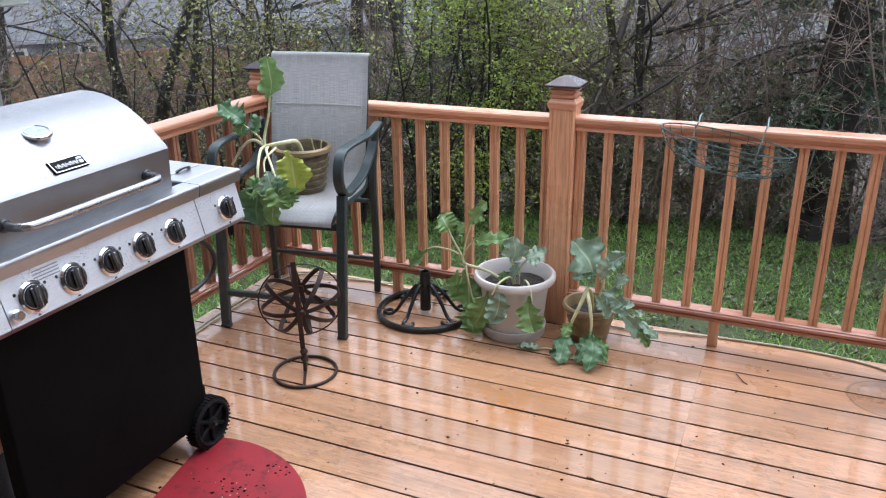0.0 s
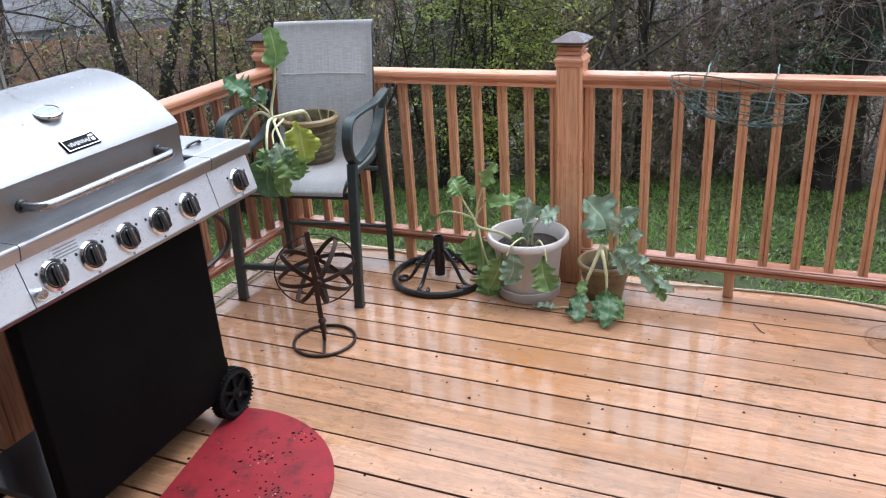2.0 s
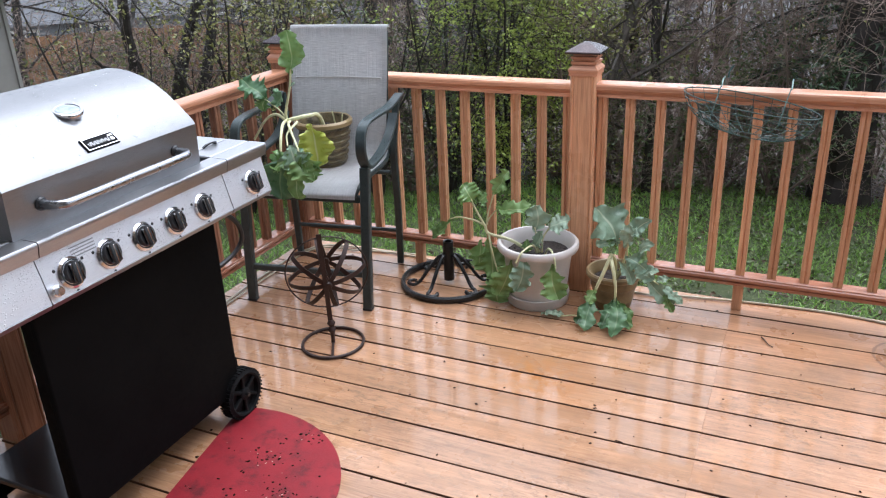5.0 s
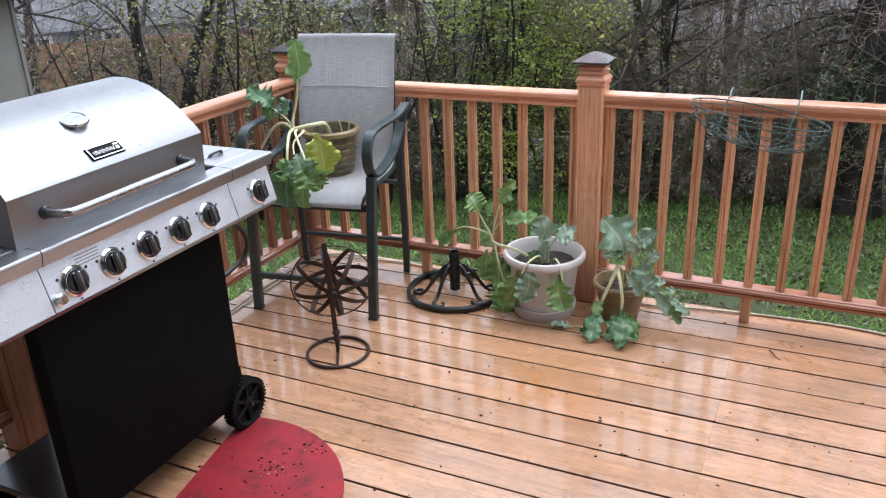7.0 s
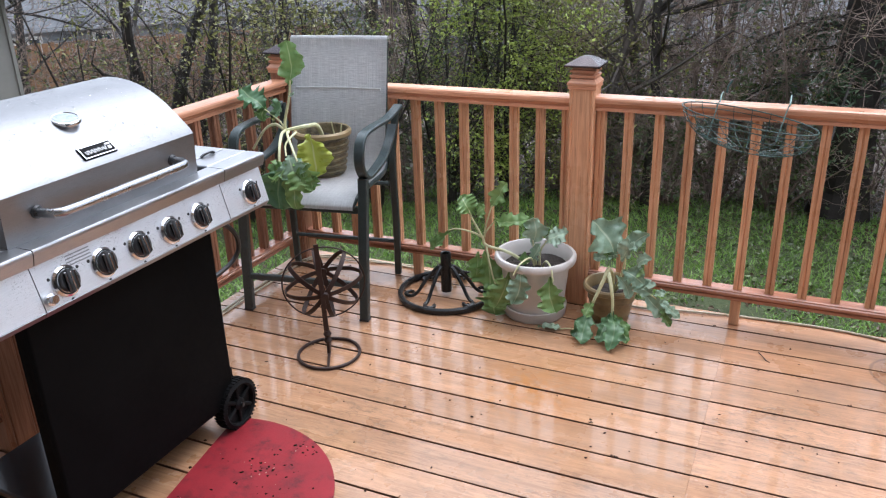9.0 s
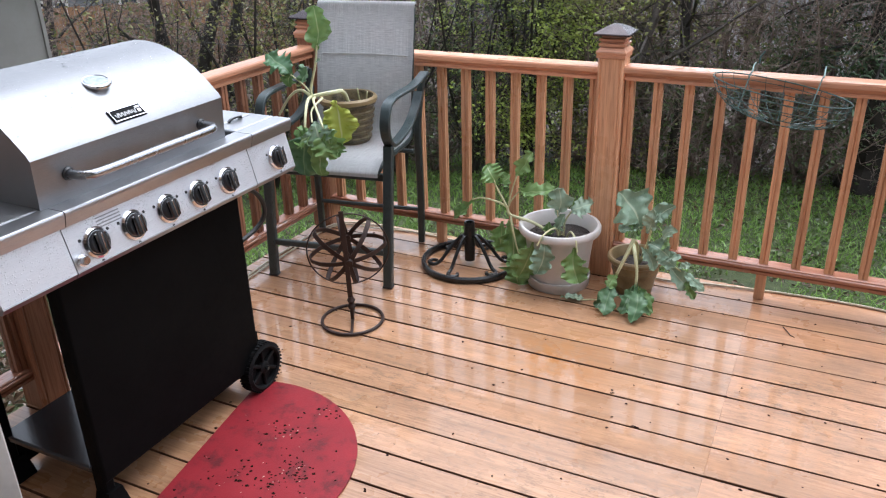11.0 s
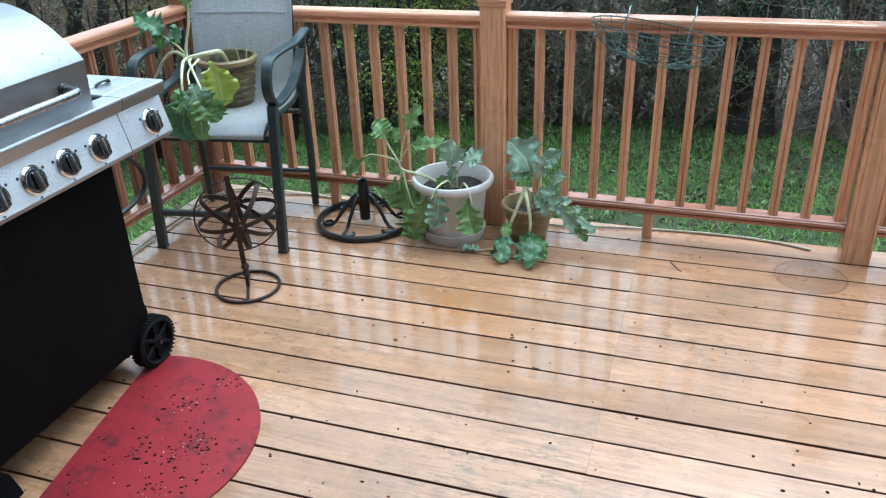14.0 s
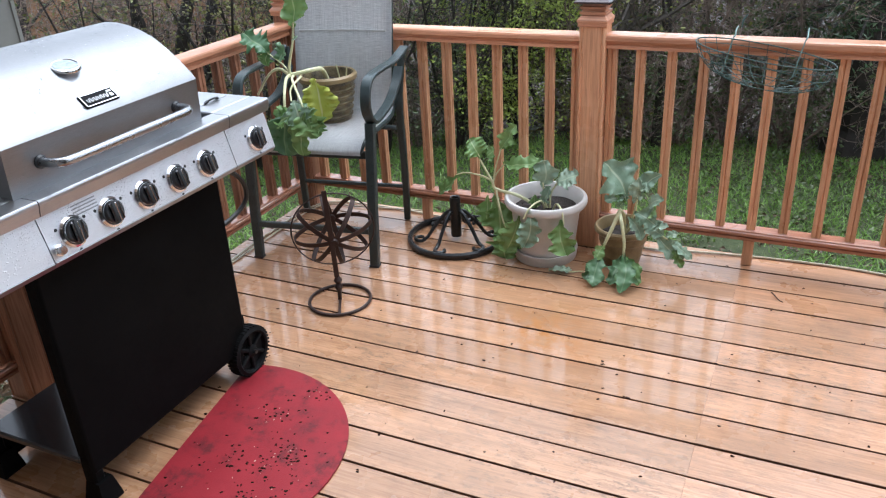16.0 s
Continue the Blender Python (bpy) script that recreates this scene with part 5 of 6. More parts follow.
kale_plant("kale_plant", (TP[0], TP[1], 0.14), "blue-green kale plant hanging out of the small tan pot",
           [([(0.24, 0.05, 0.135), (0.245, 0.0, 0.235), (0.238, -0.04, 0.275)], 0.009, 0.007),
            ([(0.238, -0.035, 0.272), (0.215, -0.07, 0.20), (0.19, -0.085, 0.13), (0.185, -0.09, 0.09)], 0.009, 0.005),
            ([(0.232, -0.03, 0.262), (0.255, -0.07, 0.225), (0.270, -0.085, 0.16), (0.272, -0.09, 0.09)], 0.009, 0.005),
            ([(0.25, 0.04, 0.14), (0.285, 0.0, 0.25), (0.30, -0.02, 0.33)], 0.006, 0.004),
            ([(0.25, 0.04, 0.14), (0.30, -0.03, 0.22), (0.36, -0.05, 0.215), (0.44, -0.05, 0.175)], 0.006, 0.003)],
           [((0.262, -0.02, 0.315), (0.165, -0.03, 0.465), 0.165, kale_blue, UP, 0.25), ((0.301, -0.02, 0.326), (0.380, -0.02, 0.435), 0.061, kale_blue, UP, 0.2),
            ((0.268, -0.02, 0.334), (0.169, -0.03, 0.310), 0.050, kale_blue, UP, 0.2), ((0.28, -0.02, 0.30), (0.300, -0.03, 0.405), 0.061, kale_blue, UP, 0.2),
            ((0.293, -0.04, 0.275), (0.385, -0.06, 0.235), 0.072, kale_blue, OUT, 0.2), ((0.33, -0.04, 0.235), (0.415, -0.07, 0.205), 0.068, kale_blue, OUT, 0.2),
            ((0.38, -0.05, 0.205), (0.50, -0.06, 0.105), 0.061, kale_blue, OUT, 0.3), ((0.34, -0.03, 0.29), (0.40, -0.03, 0.34), 0.054, kale_blue, UP, 0.2),
            ((0.44, -0.05, 0.18), (0.535, -0.06, 0.12), 0.043, kale_blue, UP, 0.3), ((0.27, -0.04, 0.25), (0.335, -0.07, 0.17), 0.050, kale_blue, OUT, 0.2),
            ((0.30, -0.02, 0.36), (0.36, -0.03, 0.385), 0.040, kale_blue, UP, 0.2), ((0.33, -0.03, 0.255), (0.38, -0.05, 0.285), 0.043, kale, UP, 0.2),
            ((0.36, -0.05, 0.21), (0.43, -0.07, 0.245), 0.043, kale_blue, UP, 0.2), ((0.46, -0.05, 0.165), (0.50, -0.07, 0.075), 0.036, kale, OUT, 0.2),
            ((0.25, -0.02, 0.30), (0.215, -0.03, 0.345), 0.036, kale, UP, 0.2), ((0.42, -0.05, 0.19), (0.47, -0.06, 0.215), 0.032, kale_blue, UP, 0.2),
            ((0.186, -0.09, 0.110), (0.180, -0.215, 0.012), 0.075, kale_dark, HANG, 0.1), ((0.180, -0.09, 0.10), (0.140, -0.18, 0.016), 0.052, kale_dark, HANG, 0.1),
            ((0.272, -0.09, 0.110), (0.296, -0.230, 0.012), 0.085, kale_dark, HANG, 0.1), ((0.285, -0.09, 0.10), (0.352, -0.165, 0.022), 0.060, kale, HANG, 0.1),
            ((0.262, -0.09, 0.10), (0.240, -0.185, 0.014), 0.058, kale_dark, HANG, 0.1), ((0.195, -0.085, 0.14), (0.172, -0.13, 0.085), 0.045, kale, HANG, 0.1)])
kale_plant("kale_plant", (CP[0], CP[1], CP[2] + 0.158), "tall kale plant with one yellowing leaf in the chair pot",
           [([(-1.02, -0.09, 0.700), (-1.015, -0.14, 0.785), (-1.03, -0.20, 0.798), (-1.105, -0.25, 0.785)], 0.010, 0.008),
            ([(-1.105, -0.25, 0.785), (-1.100, -0.25, 0.83), (-1.070, -0.25, 0.92), (-1.055, -0.25, 1.00)], 0.007, 0.004),
            ([(-1.105, -0.25, 0.795), (-1.136, -0.25, 0.830), (-1.20, -0.25, 0.870)], 0.004, 0.003),
            ([(-1.105, -0.25, 0.785), (-1.156, -0.25, 0.808), (-1.215, -0.25, 0.775), (-1.282, -0.25, 0.690)], 0.007, 0.005),
            ([(-1.105, -0.25, 0.785), (-1.068, -0.33, 0.788), (-1.034, -0.40, 0.747), (-1.021, -0.43, 0.687)], 0.007, 0.005),
            ([(-1.08, -0.26, 0.785), (-1.038, -0.33, 0.790), (-0.967, -0.40, 0.747), (-0.932, -0.43, 0.715)], 0.006, 0.004),
            ([(-1.05, -0.25, 0.782), (-1.035, -0.35, 0.76), (-0.99, -0.42, 0.73)], 0.005, 0.003)],
           [((-1.060, -0.25, 0.975), (-1.052, -0.26, 1.155), 0.105, kale, FRONT, 0.15), ((-1.185, -0.25, 0.865), (-1.305, -0.25, 0.950), 0.115, kale_dark, UP, 0.2),
            ((-1.15, -0.25, 0.845), (-1.110, -0.25, 0.905), 0.085, kale_dark, UP, 0.2), ((-1.19, -0.25, 0.88), (-1.21, -0.26, 0.82), 0.07, kale, OUT, 0.2),
            ((-1.062, -0.25, 0.935), (-1.035, -0.26, 0.945), 0.03, kale_blue, UP, 0.1), ((-0.965, -0.285, 0.790), (-0.935, -0.31, 0.615), 0.135, kale_yellow, FRONT, 0.15),
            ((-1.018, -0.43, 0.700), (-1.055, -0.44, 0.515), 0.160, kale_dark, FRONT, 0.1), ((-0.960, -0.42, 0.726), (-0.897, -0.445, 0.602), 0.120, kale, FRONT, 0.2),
            ((-0.988, -0.43, 0.705), (-1.069, -0.45, 0.653), 0.11, kale, UP, 0.2), ((-0.939, -0.43, 0.701), (-0.965, -0.45, 0.523), 0.090, kale, FRONT, 0.15),
            ((-0.991, -0.43, 0.744), (-0.960, -0.455, 0.652), 0.12, kale_blue, OUT, 0.2), ((-0.892, -0.425, 0.679), (-0.880, -0.445, 0.611), 0.07, kale, OUT, 0.2)])
fallen = thing("fallen_leaf", pose(0.03, -0.13, 0), "withered pale green leaf fallen beside the pot", "leaf")
part("blade", leaf((-0.02, -0.145, 0.008), (0.07, -0.12, 0.012), 0.045, (0, 0, 1), 0.05, 3), kale_blue, fallen, "", True)
part("stalk", stem([(0.06, -0.12, 0.006), (0.11, -0.10, 0.008), (0.15, -0.11, 0.005)], 0.003, 0.002), stem_mat, fallen)
twig = part("twig", stem([(0.83, -0.02, 0.003), (0.845, -0.05, 0.006), (0.86, -0.075, 0.004), (0.875, -0.085, 0.003)], 0.0022, 0.0015), iron_brown)
tagged(twig, "small dark curled twig on the deck boards", "twig")


# ---- wire basket on the rail ----
def basket():
    cx, y0, zt = 0.695, 0.150, 0.902
    w = thing("wire_basket", pose(cx, y0, zt), "empty green wire hanging basket hooked over the rail", "basket")
    R, depth, yc = 0.232, 0.135, 0.015

    def level(k, z, r=0.0026):
        pts = [Vector((cx + R * k * math.cos(a), yc - depth * k * math.sin(a), z - R * k * math.cos(a) * 0.16)) for a in (2 * math.pi * i / 44 for i in range(44))]
        part("hoop", tube(pts, r, 6, True), wire_green, w, smooth=True)

    for k, z in ((1.0, zt), (0.98, zt - 0.018), (0.93, zt - 0.046), (0.80, zt - 0.080), (0.54, zt - 0.106)):
        level(k, z, 0.0024 if k == 1.0 else 0.0015)
    for i in range(22):
        a = 2 * math.pi * (i + 0.5) / 22
        c, s = math.cos(a), math.sin(a)
        pts = [(cx + R * k * c, yc - depth * k * s, z - R * k * c * 0.16) for k, z in ((1.0, zt + 0.004), (0.98, zt - 0.018), (0.93, zt - 0.046), (0.80, zt - 0.080), (0.54, zt - 0.106), (0.20, zt - 0.118))]
        part("rib", tube(smooth_path(pts, 3), 0.0013, 5), wire_green, w)
    for x in (cx - 0.115, cx + 0.125):
        pts = smooth_path([(x - 0.03, y0 - 0.05, zt - 0.10), (x - 0.005, y0 - 0.018, zt + 0.02), (x, y0 - 0.012, 0.930), (x, 0.165, 0.948), (x, 0.20, 0.950), (x, 0.237, 0.946), (x, 0.252, 0.925), (x, 0.254, 0.885)], 4)
        part("hook", tube(pts, 0.0026, 6), hook_mat, w, "pale wire hook", smooth=True)
    pts = smooth_path([(cx - 0.10, 0.20, 0.95), (cx - 0.098, 0.205, 0.975), (cx - 0.085, 0.21, 0.995)], 4)
    part("hook_end", tube(pts, 0.004, 6), wire_green, w, smooth=True)


basket()


# ---- neighbouring shed with a white eave ----
shed = thing("shed", pose(-5.3, -0.8, -0.9), "grey-beige shed wall with a white eave", "shed")
part("wall", one_box((-5.41, -0.935, 0.15), (3.0, 3.33, 2.1)), shed_wall, shed)
part("corner_board", one_box((-3.906, 0.718, 0.15), (0.02, 0.026, 2.1)), shed_wall, shed)
part("fascia", one_box((-5.36, -0.90, 1.262), (3.3, 3.66, 0.075), 0.01), white_paint, shed, "white eave board")
part("roof", prism([(-7.05, 1.302), (-3.64, 1.302), (-3.64, 1.327), (-5.3, 2.0), (-7.05, 1.327)], "y", -2.8, 0.98), roof_mat, shed)


# ---- houses and fence behind the trees ----
def house(x, y, z, w, d, hw, hr, turn, mat, label, wins):
    """A house: walls, eaves, gabled roof and windows on the side that faces the deck."""
    m = pose(x, y, z, 0, 0, turn)
    hs = thing("house", m, label, "house", "houses behind the trees")

    def add(name, bm, mt, parent=None):
        bmesh.ops.transform(bm, matrix=m, verts=bm.verts)
        return part(name, bm, mt, parent or hs)

    add("wall", one_box((0, d / 2, hw / 2), (w, d, hw)), mat)
    for i in range(int(hw / 0.22)):
        add("siding_board", one_box((0, -0.010, 0.11 + i * 0.22), (w, 0.02, 0.20), 0, Matrix.Rotation(radians(3), 3, "X")), mat)
    add("roof", prism([(-0.5, hw - 0.02), (d / 2, hw + hr), (d + 0.5, hw - 0.02), (d + 0.5, hw - 0.14), (d / 2, hw + hr - 0.15), (-0.5, hw - 0.14)], "x", -w / 2 - 0.4, w / 2 + 0.4), roof_mat)
    add("gutter", one_box((0, -0.52, hw - 0.09), (w + 0.8, 0.10, 0.10)), gutter_grey)
    for wx, wz, ww, wh in wins:
        win = add("window", one_box((wx, -0.045, wz), (ww + 0.2, 0.07, wh + 0.2)), white_paint)
        add("pane", one_box((wx, -0.085, wz), (ww, 0.02, wh)), window_dark, win)
        add("mullion", one_box((wx, -0.10, wz), (0.06, 0.02, wh)), white_paint, win)
    return hs


house(-21.8, 17.2, -4.0, 6.2, 6.0, 2.75, 1.15, 46, house_grey, "grey-sided house with a wet pale roof", [(0.75, 2.1, 0.5, 0.6), (-1.6, 2.0, 0.7, 0.7)])
house(-19.5, 24.0, -4.4, 9.0, 6.0, 2.95, 1.3, 38, house_grey, "grey-sided house with white-framed windows", [(-1.5, 1.9, 0.6, 1.2), (0.6, 1.9, 0.6, 1.2), (2.6, 1.9, 0.6, 1.2)])
house(-10.0, 30.0, -5.0, 9.0, 6.0, 3.0, 1.5, 22, house_grey, "grey-sided house half hidden by branches", [(-2.0, 1.7, 0.9, 1.1), (1.5, 1.7, 0.9, 1.1)])
house(0.2, 20.5, -4.2, 9.5, 6.0, 2.75, 1.8, 2, house_white, "pale grey house half hidden by branches", [(-2.6, 1.6, 0.8, 1.3), (0.2, 1.6, 0.8, 1.3), (2.6, 1.6, 0.8, 1.3)])

fence = thing("fence", pose(-14.0, 12.0, -2.7), "weathered brown board fence behind the trees", "fence")
f0, f1 = Vector((-16.6, 9.2, -2.62)), Vector((-10.6, 15.3, -2.62))
fd = f1 - f0
turn_f = math.atan2(fd.y, fd.x)
me_board = bpy.data.meshes.new("fence_board")
b = one_box((0, 0, 0.90), (0.135, 0.02, 1.90), 0.003)
b.to_mesh(me_board)
b.free()
me_board.materials.append(fence_wood)
nf = int(fd.length / 0.145)
for i in range(nf):
    p = f0 + fd * (i / nf)
    same_mesh("fence_board", me_board, fence, Matrix.Translation(p + Vector((0, 0, random.uniform(-0.03, 0.03)))) @ Matrix.Rotation(turn_f, 4, "Z"))
for z in (0.35, 1.25):
    part("fence_rail", sweep(bmesh.new(), [f0 + Vector((0.03, -0.03, z)), f1 + Vector((0.03, -0.03, z))], rect(0.04, 0.09)), fence_wood, fence)


# ---- trees and shrubs ----
def at_bearing(b, d):
    """A ground place by its angle left of +y and its distance from the door."""
    a = radians(b)
    x, y = EYE[0] - d * math.sin(a), EYE[1] + d * math.cos(a)
    return Vector((x, y, ground_z(x, y)))


def grow(buf, tips, p, d, length, r, depth, wander, rnd):
    """A limb that wanders, thins and forks."""
    n = max(3, int(length / 0.22)) if depth > 1 else 3
    pts, radii = [p.copy()], [r]
    for i in range(n):
        d = (d + Vector((rnd.gauss(0, wander), rnd.gauss(0, wander), rnd.gauss(0, wander) + 0.03))).normalized()
        pts.append(pts[-1] + d * (length / n))
        radii.append(r * (1 - 0.62 * (i + 1) / n))
    buf.limb(pts, radii, 6 if r > 0.03 else (4 if r > 0.008 else 3))
    if depth == 0:
        tips.extend(pts[1:])
        return
    kids = rnd.randint(3, 5) if depth > 1 else rnd.randint(3, 6)
    for k in range(kids):
        i = rnd.randint(max(1, n // 4), n)
        side = Vector((rnd.gauss(0, 1), rnd.gauss(0, 1), rnd.gauss(0.15, 0.7))).normalized()
        grow(buf, tips, pts[i], (d * 0.55 + side * 0.85).normalized(), length * rnd.uniform(0.40, 0.66), max(0.0022, radii[i] * rnd.uniform(0.40, 0.62)), depth - 1, wander * 1.15, rnd)
    tips.extend(pts[-2:])


def tree(name, place, height, r, stems, leaf_m, leaves, size, label, category, seed, mat=bark, lean=0.10, depth=3, wander=0.10, low=0.0, toward=(0, 0)):
    rnd = random.Random(seed)
    random.seed(seed)
    t = thing(name, Matrix.Translation(place), label, category, "trees and shrubs behind the lawn")
    buf, tips = Buffer(), []
    for s in range(stems):
        a = rnd.uniform(0, 6.28)
        off = Vector((math.cos(a), math.sin(a), 0)) * (r * 2.2 * rnd.random() if stems > 1 else 0)
        d = Vector((rnd.gauss(0, lean) + toward[0], rnd.gauss(0, lean) + toward[1], 1)).normalized()
        base = place + off - Vector((0, 0, 0.08))
        hh = height * rnd.uniform(0.75, 1.05)
        n = max(4, int(hh / 0.35))
        pts, radii = [base], [r * 1.25]
        for i in range(n):
            d = (d + Vector((rnd.gauss(0, wander * 0.6), rnd.gauss(0, wander * 0.6), 0.03))).normalized()
            pts.append(pts[-1] + d * (hh / n))
            radii.append(r * (1 - 0.75 * (i + 1) / n))
        buf.limb(pts, radii, 8 if r > 0.05 else 5)
        for k in range(int(n * 1.3) + 2):
            i = rnd.randint(max(1, int(n * low)), n)
            side = Vector((rnd.gauss(0, 1), rnd.gauss(0, 1), rnd.gauss(0.35, 0.5))).normalized()
            grow(buf, tips, pts[i], side, hh * rnd.uniform(0.16, 0.34), max(0.003, radii[i] * rnd.uniform(0.3, 0.55)), depth - 2, wander * 1.6, rnd)
    buf.link("trunk", mat, t)
    if leaves and tips:
        lb = Buffer()
        for _ in range(leaves):
            p = rnd.choice(tips) + Vector((rnd.gauss(0, 0.05), rnd.gauss(0, 0.05), rnd.gauss(0, 0.05)))
            lb.leaf(p, rnd.uniform(0.6, 1.25) * size, 0.62, 0.2)
        lb.link("crown", leaf_m, t)
    return t


# large trunks
tree("tree", at_bearing(44.5, 8.2), 4.0, 0.085, 3, olive_leaf, 550, 0.045, "dark many-stemmed tree with budding leaves", "tree", 11, bark, 0.10, 4)
tree("tree", at_bearing(29.0, 8.4), 4.2, 0.12, 1, ivy_leaf, 500, 0.05, "dark straight tree trunk with bare branches", "tree", 12, bark, 0.05, 4)
tree("tree", at_bearing(25.5, 9.6), 4.4, 0.10, 2, olive_leaf, 450, 0.05, "dark tree trunks with bare branches", "tree", 13, bark, 0.07, 4)
tree("tree", at_bearing(12.0, 8.3), 3.9, 0.075, 2, olive_leaf, 700, 0.04, "leaning bare tree with dark forked limbs", "tree", 14, bark_grey, 0.22, 4)
tree("tree", at_bearing(6.0, 9.2), 4.0, 0.06, 2, olive_leaf, 400, 0.04, "thin bare tree with tangled twigs", "tree", 15, bark_grey, 0.14, 4)
tree("tree", at_bearing(52.0, 9.0), 4.2, 0.07, 2, olive_leaf, 450, 0.045, "thin dark tree with budding leaves", "tree", 16, bark, 0.08, 4)
tree("tree", at_bearing(36.0, 9.8), 4.4, 0.08, 2, olive_leaf, 450, 0.045, "dark tree with budding leaves", "tree", 17, bark, 0.09, 4)
tree("tree", at_bearing(-11.0, 8.8), 4.2, 0.09, 2, ivy_leaf, 1500, 0.05, "dark tree with ivy-green leaves", "tree", 18, bark, 0.08, 4)
tree("tree", at_bearing(15.5, 7.0), 4.3, 0.055, 1, olive_leaf, 420, 0.04, "leaning forked tree with dark bare limbs", "tree", 19, bark_grey, 0.02, 4, 0.08, 0.35, (0.42, 0.05))
tree("tree", at_bearing(9.9, 7.2), 4.2, 0.055, 1, olive_leaf, 300, 0.04, "thin upright bare tree beside the lawn", "tree", 20, bark, 0.02, 4, 0.06, 0.4)
# leafy shrubs
tree("shrub", at_bearing(20.3, 7.6), 3.0, 0.022, 10, spring_leaf, 21000, 0.036, "shrub in fresh yellow-green leaf", "shrub", 21, bark, 0.09, 4, 0.12, 0.28)
tree("shrub", at_bearing(18.0, 8.6), 3.4, 0.022, 7, spring_leaf, 14000, 0.036, "shrub in fresh yellow-green leaf", "shrub", 22, bark, 0.14, 4, 0.14, 0.3)
tree("shrub", at_bearing(24.5, 7.3), 2.2, 0.018, 7, ivy_leaf, 1300, 0.045, "dull green shrub beside the lawn", "shrub", 23, bark, 0.2, 4, 0.14)
tree("shrub", at_bearing(39.5, 7.2), 2.4, 0.020, 7, olive_leaf, 2300, 0.042, "olive-green budding shrub beside the lawn", "shrub", 24, bark, 0.2, 4, 0.14)
tree("shrub", at_bearing(34.0, 7.6), 2.4, 0.020, 7, olive_leaf, 3300, 0.042, "olive-green budding shrub beside the lawn", "shrub", 25, bark, 0.2, 4, 0.14)
tree("shrub", at_bearing(48.0, 7.4), 2.2, 0.018, 6, olive_leaf, 700, 0.042, "olive-green budding shrub beside the lawn", "shrub", 26, bark, 0.2, 4, 0.14)
tree("shrub", at_bearing(30.0, 7.2), 2.0, 0.018, 6, ivy_leaf, 1300, 0.042, "dull green shrub beside the lawn", "shrub", 27, bark, 0.2, 4, 0.14)
tree("shrub", at_bearing(15.0, 7.4), 2.0, 0.016, 7, olive_leaf, 2600, 0.040, "brown budding shrub beside the lawn", "shrub", 28, twig_mat, 0.22, 4, 0.16)
# unseen trees and shrubs added to the east, to darken the grill's reflections
for n, (b, d) in enumerate(((-20, 8.5), (-28, 8.0), (-36, 8.8), (-45, 8.2), (-54, 8.6), (-64, 8.4), (-75, 9.0), (-88, 9.2))):
    tree("tree", at_bearing(b, d), 5.0, 0.08, 2, ivy_leaf, 2600, 0.06, "dark tree added out of view for the grill to reflect", "tree", 80 + n, bark, 0.12, 4)
    tree("shrub", at_bearing(b - 4, d - 0.6), 2.8, 0.020, 7, olive_leaf, 3600, 0.05, "olive-green budding shrub beside the lawn", "shrub", 95 + n, bark, 0.2, 4, 0.14)
# low dark undergrowth
for n, (b, d) in enumerate(((54.0, 8.6), (50.0, 8.9), (46.5, 8.3), (42.5, 8.8), (38.0, 8.4), (32.0, 8.8), (27.5, 7.6), (23.0, 8.0), (16.5, 8.2), (12.0, 7.6), (8.5, 7.4), (5.0, 7.8), (1.5, 7.5), (-1.0, 8.3), (-7.5, 8.2))):
    tree("shrub", at_bearing(b, d), 2.0 if b > 30 else 1.35, 0.016, 12 if b > 30 else 9, ivy_leaf, 1500 if b < 20 else 700, 0.045, "low dark tangle of stems with dull green leaves", "shrub", 120 + n, twig_mat, 0.34, 4, 0.2)
# tangled bare brush
for n, (b, d) in enumerate(((10.5, 7.5), (8.0, 8.2), (5.5, 7.7), (3.0, 8.4), (1.0, 7.9), (0.2, 9.2), (-4.5, 9.3), (-8.5, 7.8), (13.0, 9.0), (9.0, 10.5), (27.0, 8.2), (42.0, 9.3), (55.0, 8.4), (-10.0, 7.4), (-14.0, 8.2), (12.5, 11.4), (-6.0, 10.8), (15.5, 10.2), (20.0, 10.6), (24.0, 11.0))):
    tree("shrub", at_bearing(b, d), 2.9, 0.014, 8, olive_leaf, 420, 0.036, "bare tangled brush with few leaves", "shrub", 40 + n, twig_mat, 0.26, 4, 0.18)


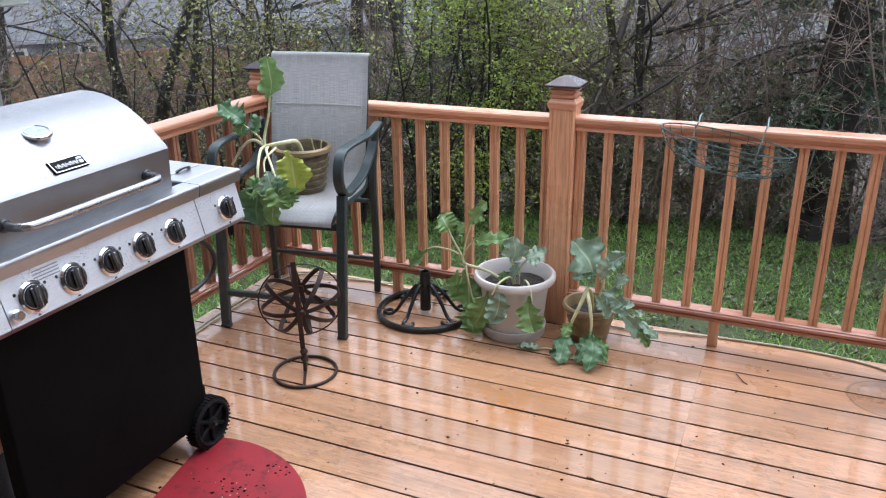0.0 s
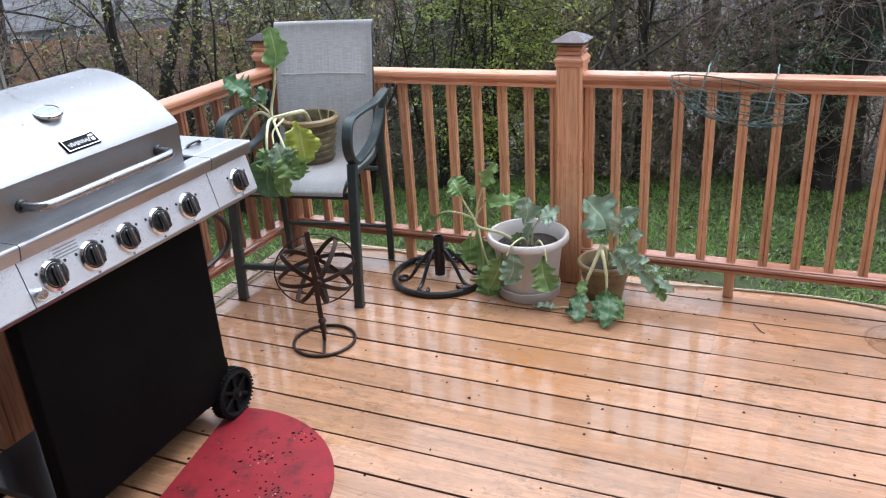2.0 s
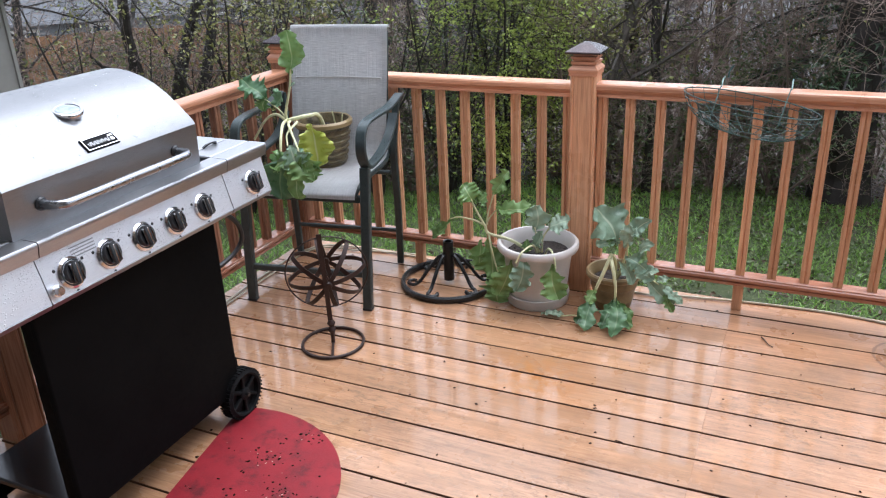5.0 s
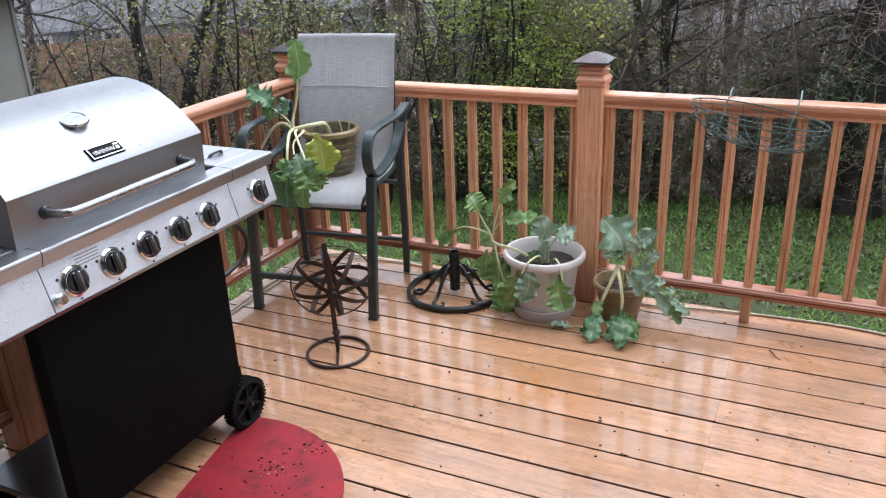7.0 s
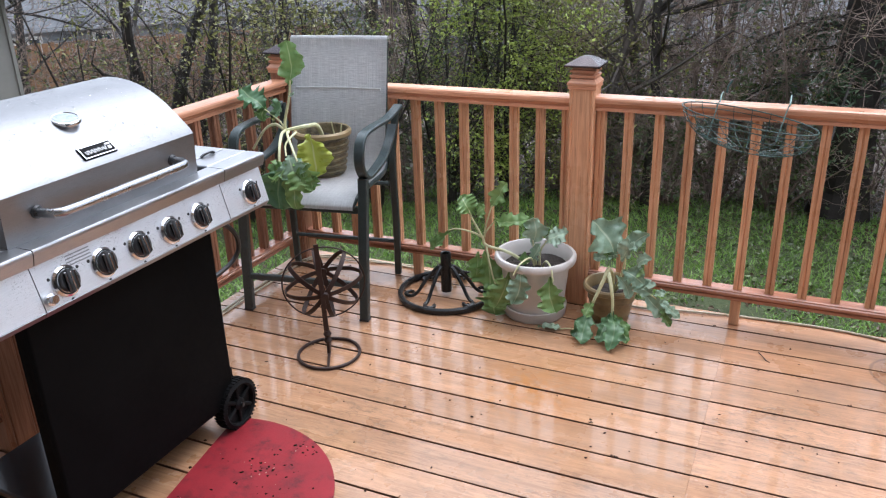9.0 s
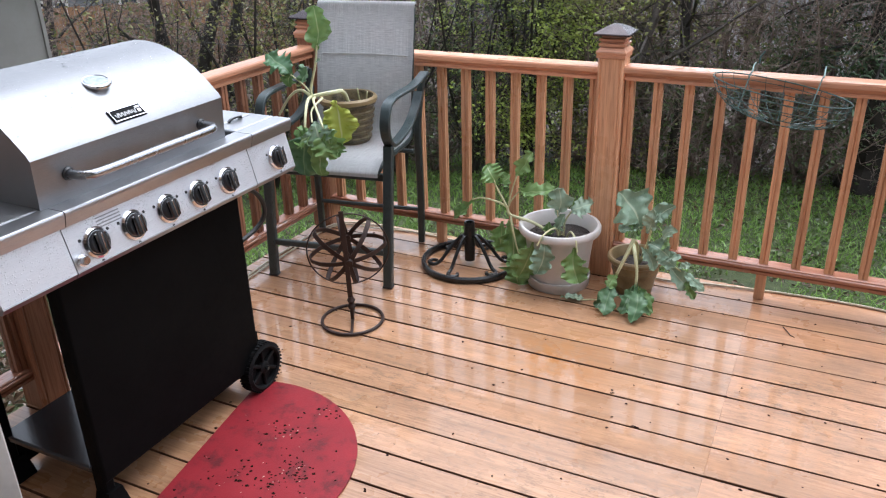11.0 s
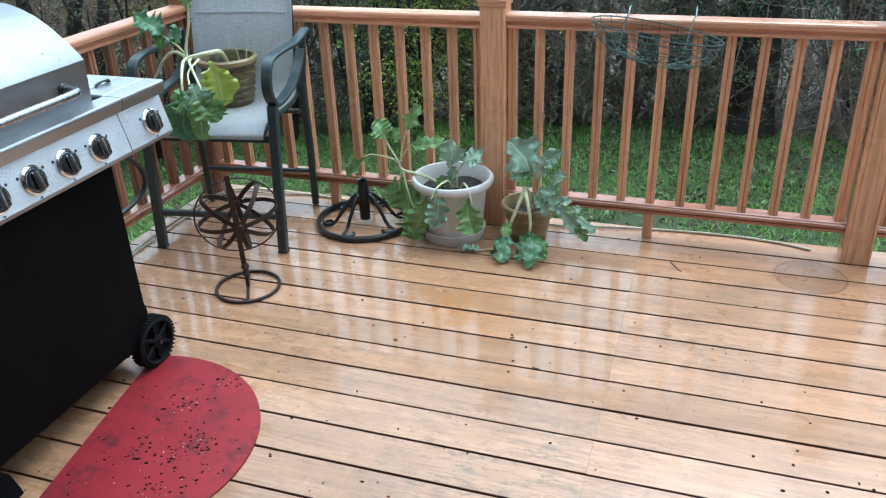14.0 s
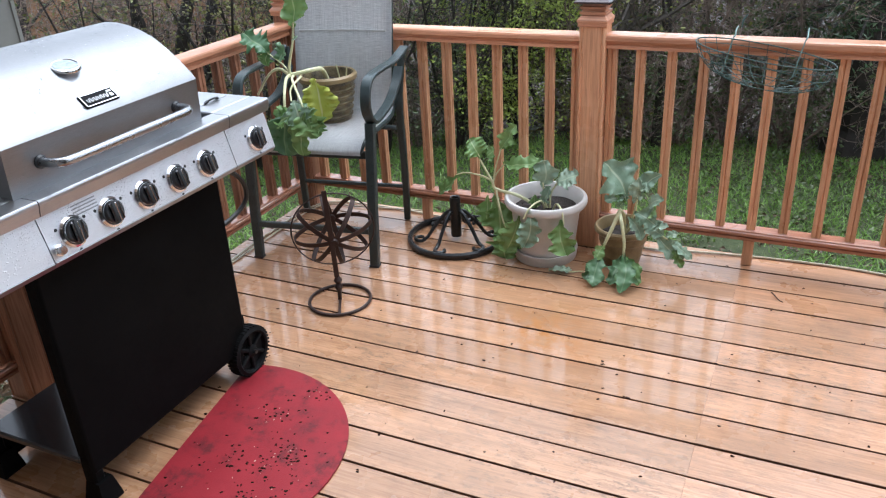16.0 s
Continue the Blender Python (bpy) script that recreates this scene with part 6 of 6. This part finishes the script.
def conifer(place, height, seed):
    rnd = random.Random(seed)
    random.seed(seed)
    t = thing("conifer", Matrix.Translation(place), "dark conifer with drooping needle branches and a thick trunk", "tree", "trees and shrubs behind the lawn")
    buf, limbs, lb = Buffer(), Buffer(), Buffer()
    pts = [place + Vector((0.02 * math.sin(i), 0.02 * math.cos(i), i * height / 14 - 0.05)) for i in range(15)]
    buf.limb(pts, [0.24 * (1 - 0.75 * i / 14) + 0.06 * (i == 0) for i in range(15)], 12)
    for k in range(95):
        z = rnd.uniform(1.3, height * 0.95)
        a = rnd.uniform(0, 6.28)
        ln = (1.5 - 0.9 * z / height) * rnd.uniform(0.6, 1.1)
        d = Vector((math.cos(a), math.sin(a), 0.05))
        b0 = place + Vector((0, 0, z))
        line = [b0 + d * ln * s - Vector((0, 0, 0.42 * ln * s * s)) for s in (0, 0.25, 0.5, 0.75, 1.0)]
        limbs.limb(line, [0.020, 0.016, 0.012, 0.008, 0.004], 4)
        for _ in range(170):
            s = rnd.uniform(0.15, 1.0)
            p = b0 + d * ln * s - Vector((0, 0, 0.42 * ln * s * s)) + Vector((rnd.gauss(0, 0.07), rnd.gauss(0, 0.07), rnd.gauss(-0.03, 0.05)))
            lb.leaf(p, rnd.uniform(0.05, 0.10), 0.16, 0.5)
    buf.link("trunk", bark, t)
    tagged(limbs.link("branchwork", bark, t), kind="stuff")
    lb.link("crown", needle_mat, t)


conifer(at_bearing(-2.7, 7.6), 4.6, 71)
conifer(at_bearing(-8.5, 9.4), 4.6, 72)

# ---- grass blades and leaf litter ----
random.seed(5)
gb = Buffer()
for _ in range(90000):
    x, y = random.uniform(-6.5, 4.2), random.uniform(0.35, 5.3)
    edge = 4.5 + 1.0 * noise.noise((x * 0.6, 1.7, 0.0)) + (0.5 if x > 0.5 else 0)
    dens = noise.noise((x * 0.9, y * 0.9, 4.0))
    if y > edge + random.uniform(-0.4, 0.4) or dens < (-0.34 if x < -0.3 else -0.24) + random.uniform(-0.12, 0.12):
        continue
    z = ground_z(x, y)
    hgt, a, w = random.uniform(0.018, 0.055), random.uniform(0, 6.28), random.uniform(0.003, 0.007)
    bend = Vector((random.gauss(0, 0.03), random.gauss(0, 0.03), 0))
    s = Vector((math.cos(a), math.sin(a), 0)) * w
    p = Vector((x, y, z))
    i = len(gb.v)
    gb.v += [p - s, p + s, p + s * 0.6 + bend * 0.5 + Vector((0, 0, hgt * 0.6)), p - s * 0.6 + bend * 0.5 + Vector((0, 0, hgt * 0.6)), p + bend * 1.4 + Vector((0, 0, hgt))]
    gb.f += [(i, i + 1, i + 2, i + 3), (i + 3, i + 2, i + 4)]
tagged(gb.link("grass", grass_mat), "wet green grass blades of the lawn", "grass", kind="stuff")
lb = Buffer()
for _ in range(15000):
    x, y = random.uniform(-7.5, 5.5), random.uniform(1.2, 7.5)
    if y < 4.2 and (random.random() < 0.8 if x < -0.2 else noise.noise((x * 1.1, y * 1.1, 2.0)) < -0.12):
        continue
    lb.leaf(Vector((x, y, ground_z(x, y) + 0.015)), random.uniform(0.022, 0.055), 0.6, 0.0)
tagged(lb.link("leaf_litter", dry_leaf), "brown dead leaves on the ground under the trees", "leaf litter", kind="stuff")
lb = Buffer()
for _ in range(5200):
    x, y = random.uniform(-3.9, -1.5), random.uniform(-2.6, 0.2)
    lb.leaf(Vector((x, y, ground_z(x, y) + random.uniform(0.01, 0.04))), random.uniform(0.04, 0.09), 0.5, 0.0)
tagged(lb.link("leaf_litter", dry_leaf), "brown dead leaves and twigs beside the deck", "leaf litter", kind="stuff")
lb = Buffer()
for _ in range(7000):
    x, y = random.uniform(-0.8, 4.5), random.uniform(1.2, 4.6)
    if noise.noise((x * 0.8, y * 0.8, 9.0)) < 0.0:
        continue
    lb.leaf(Vector((x, y, ground_z(x, y) + random.uniform(0.01, 0.06))), random.uniform(0.02, 0.05), 0.8, 0.0)
tagged(lb.link("ground_ivy", ivy_leaf), "low dull green weeds in the lawn", "weeds", kind="stuff")
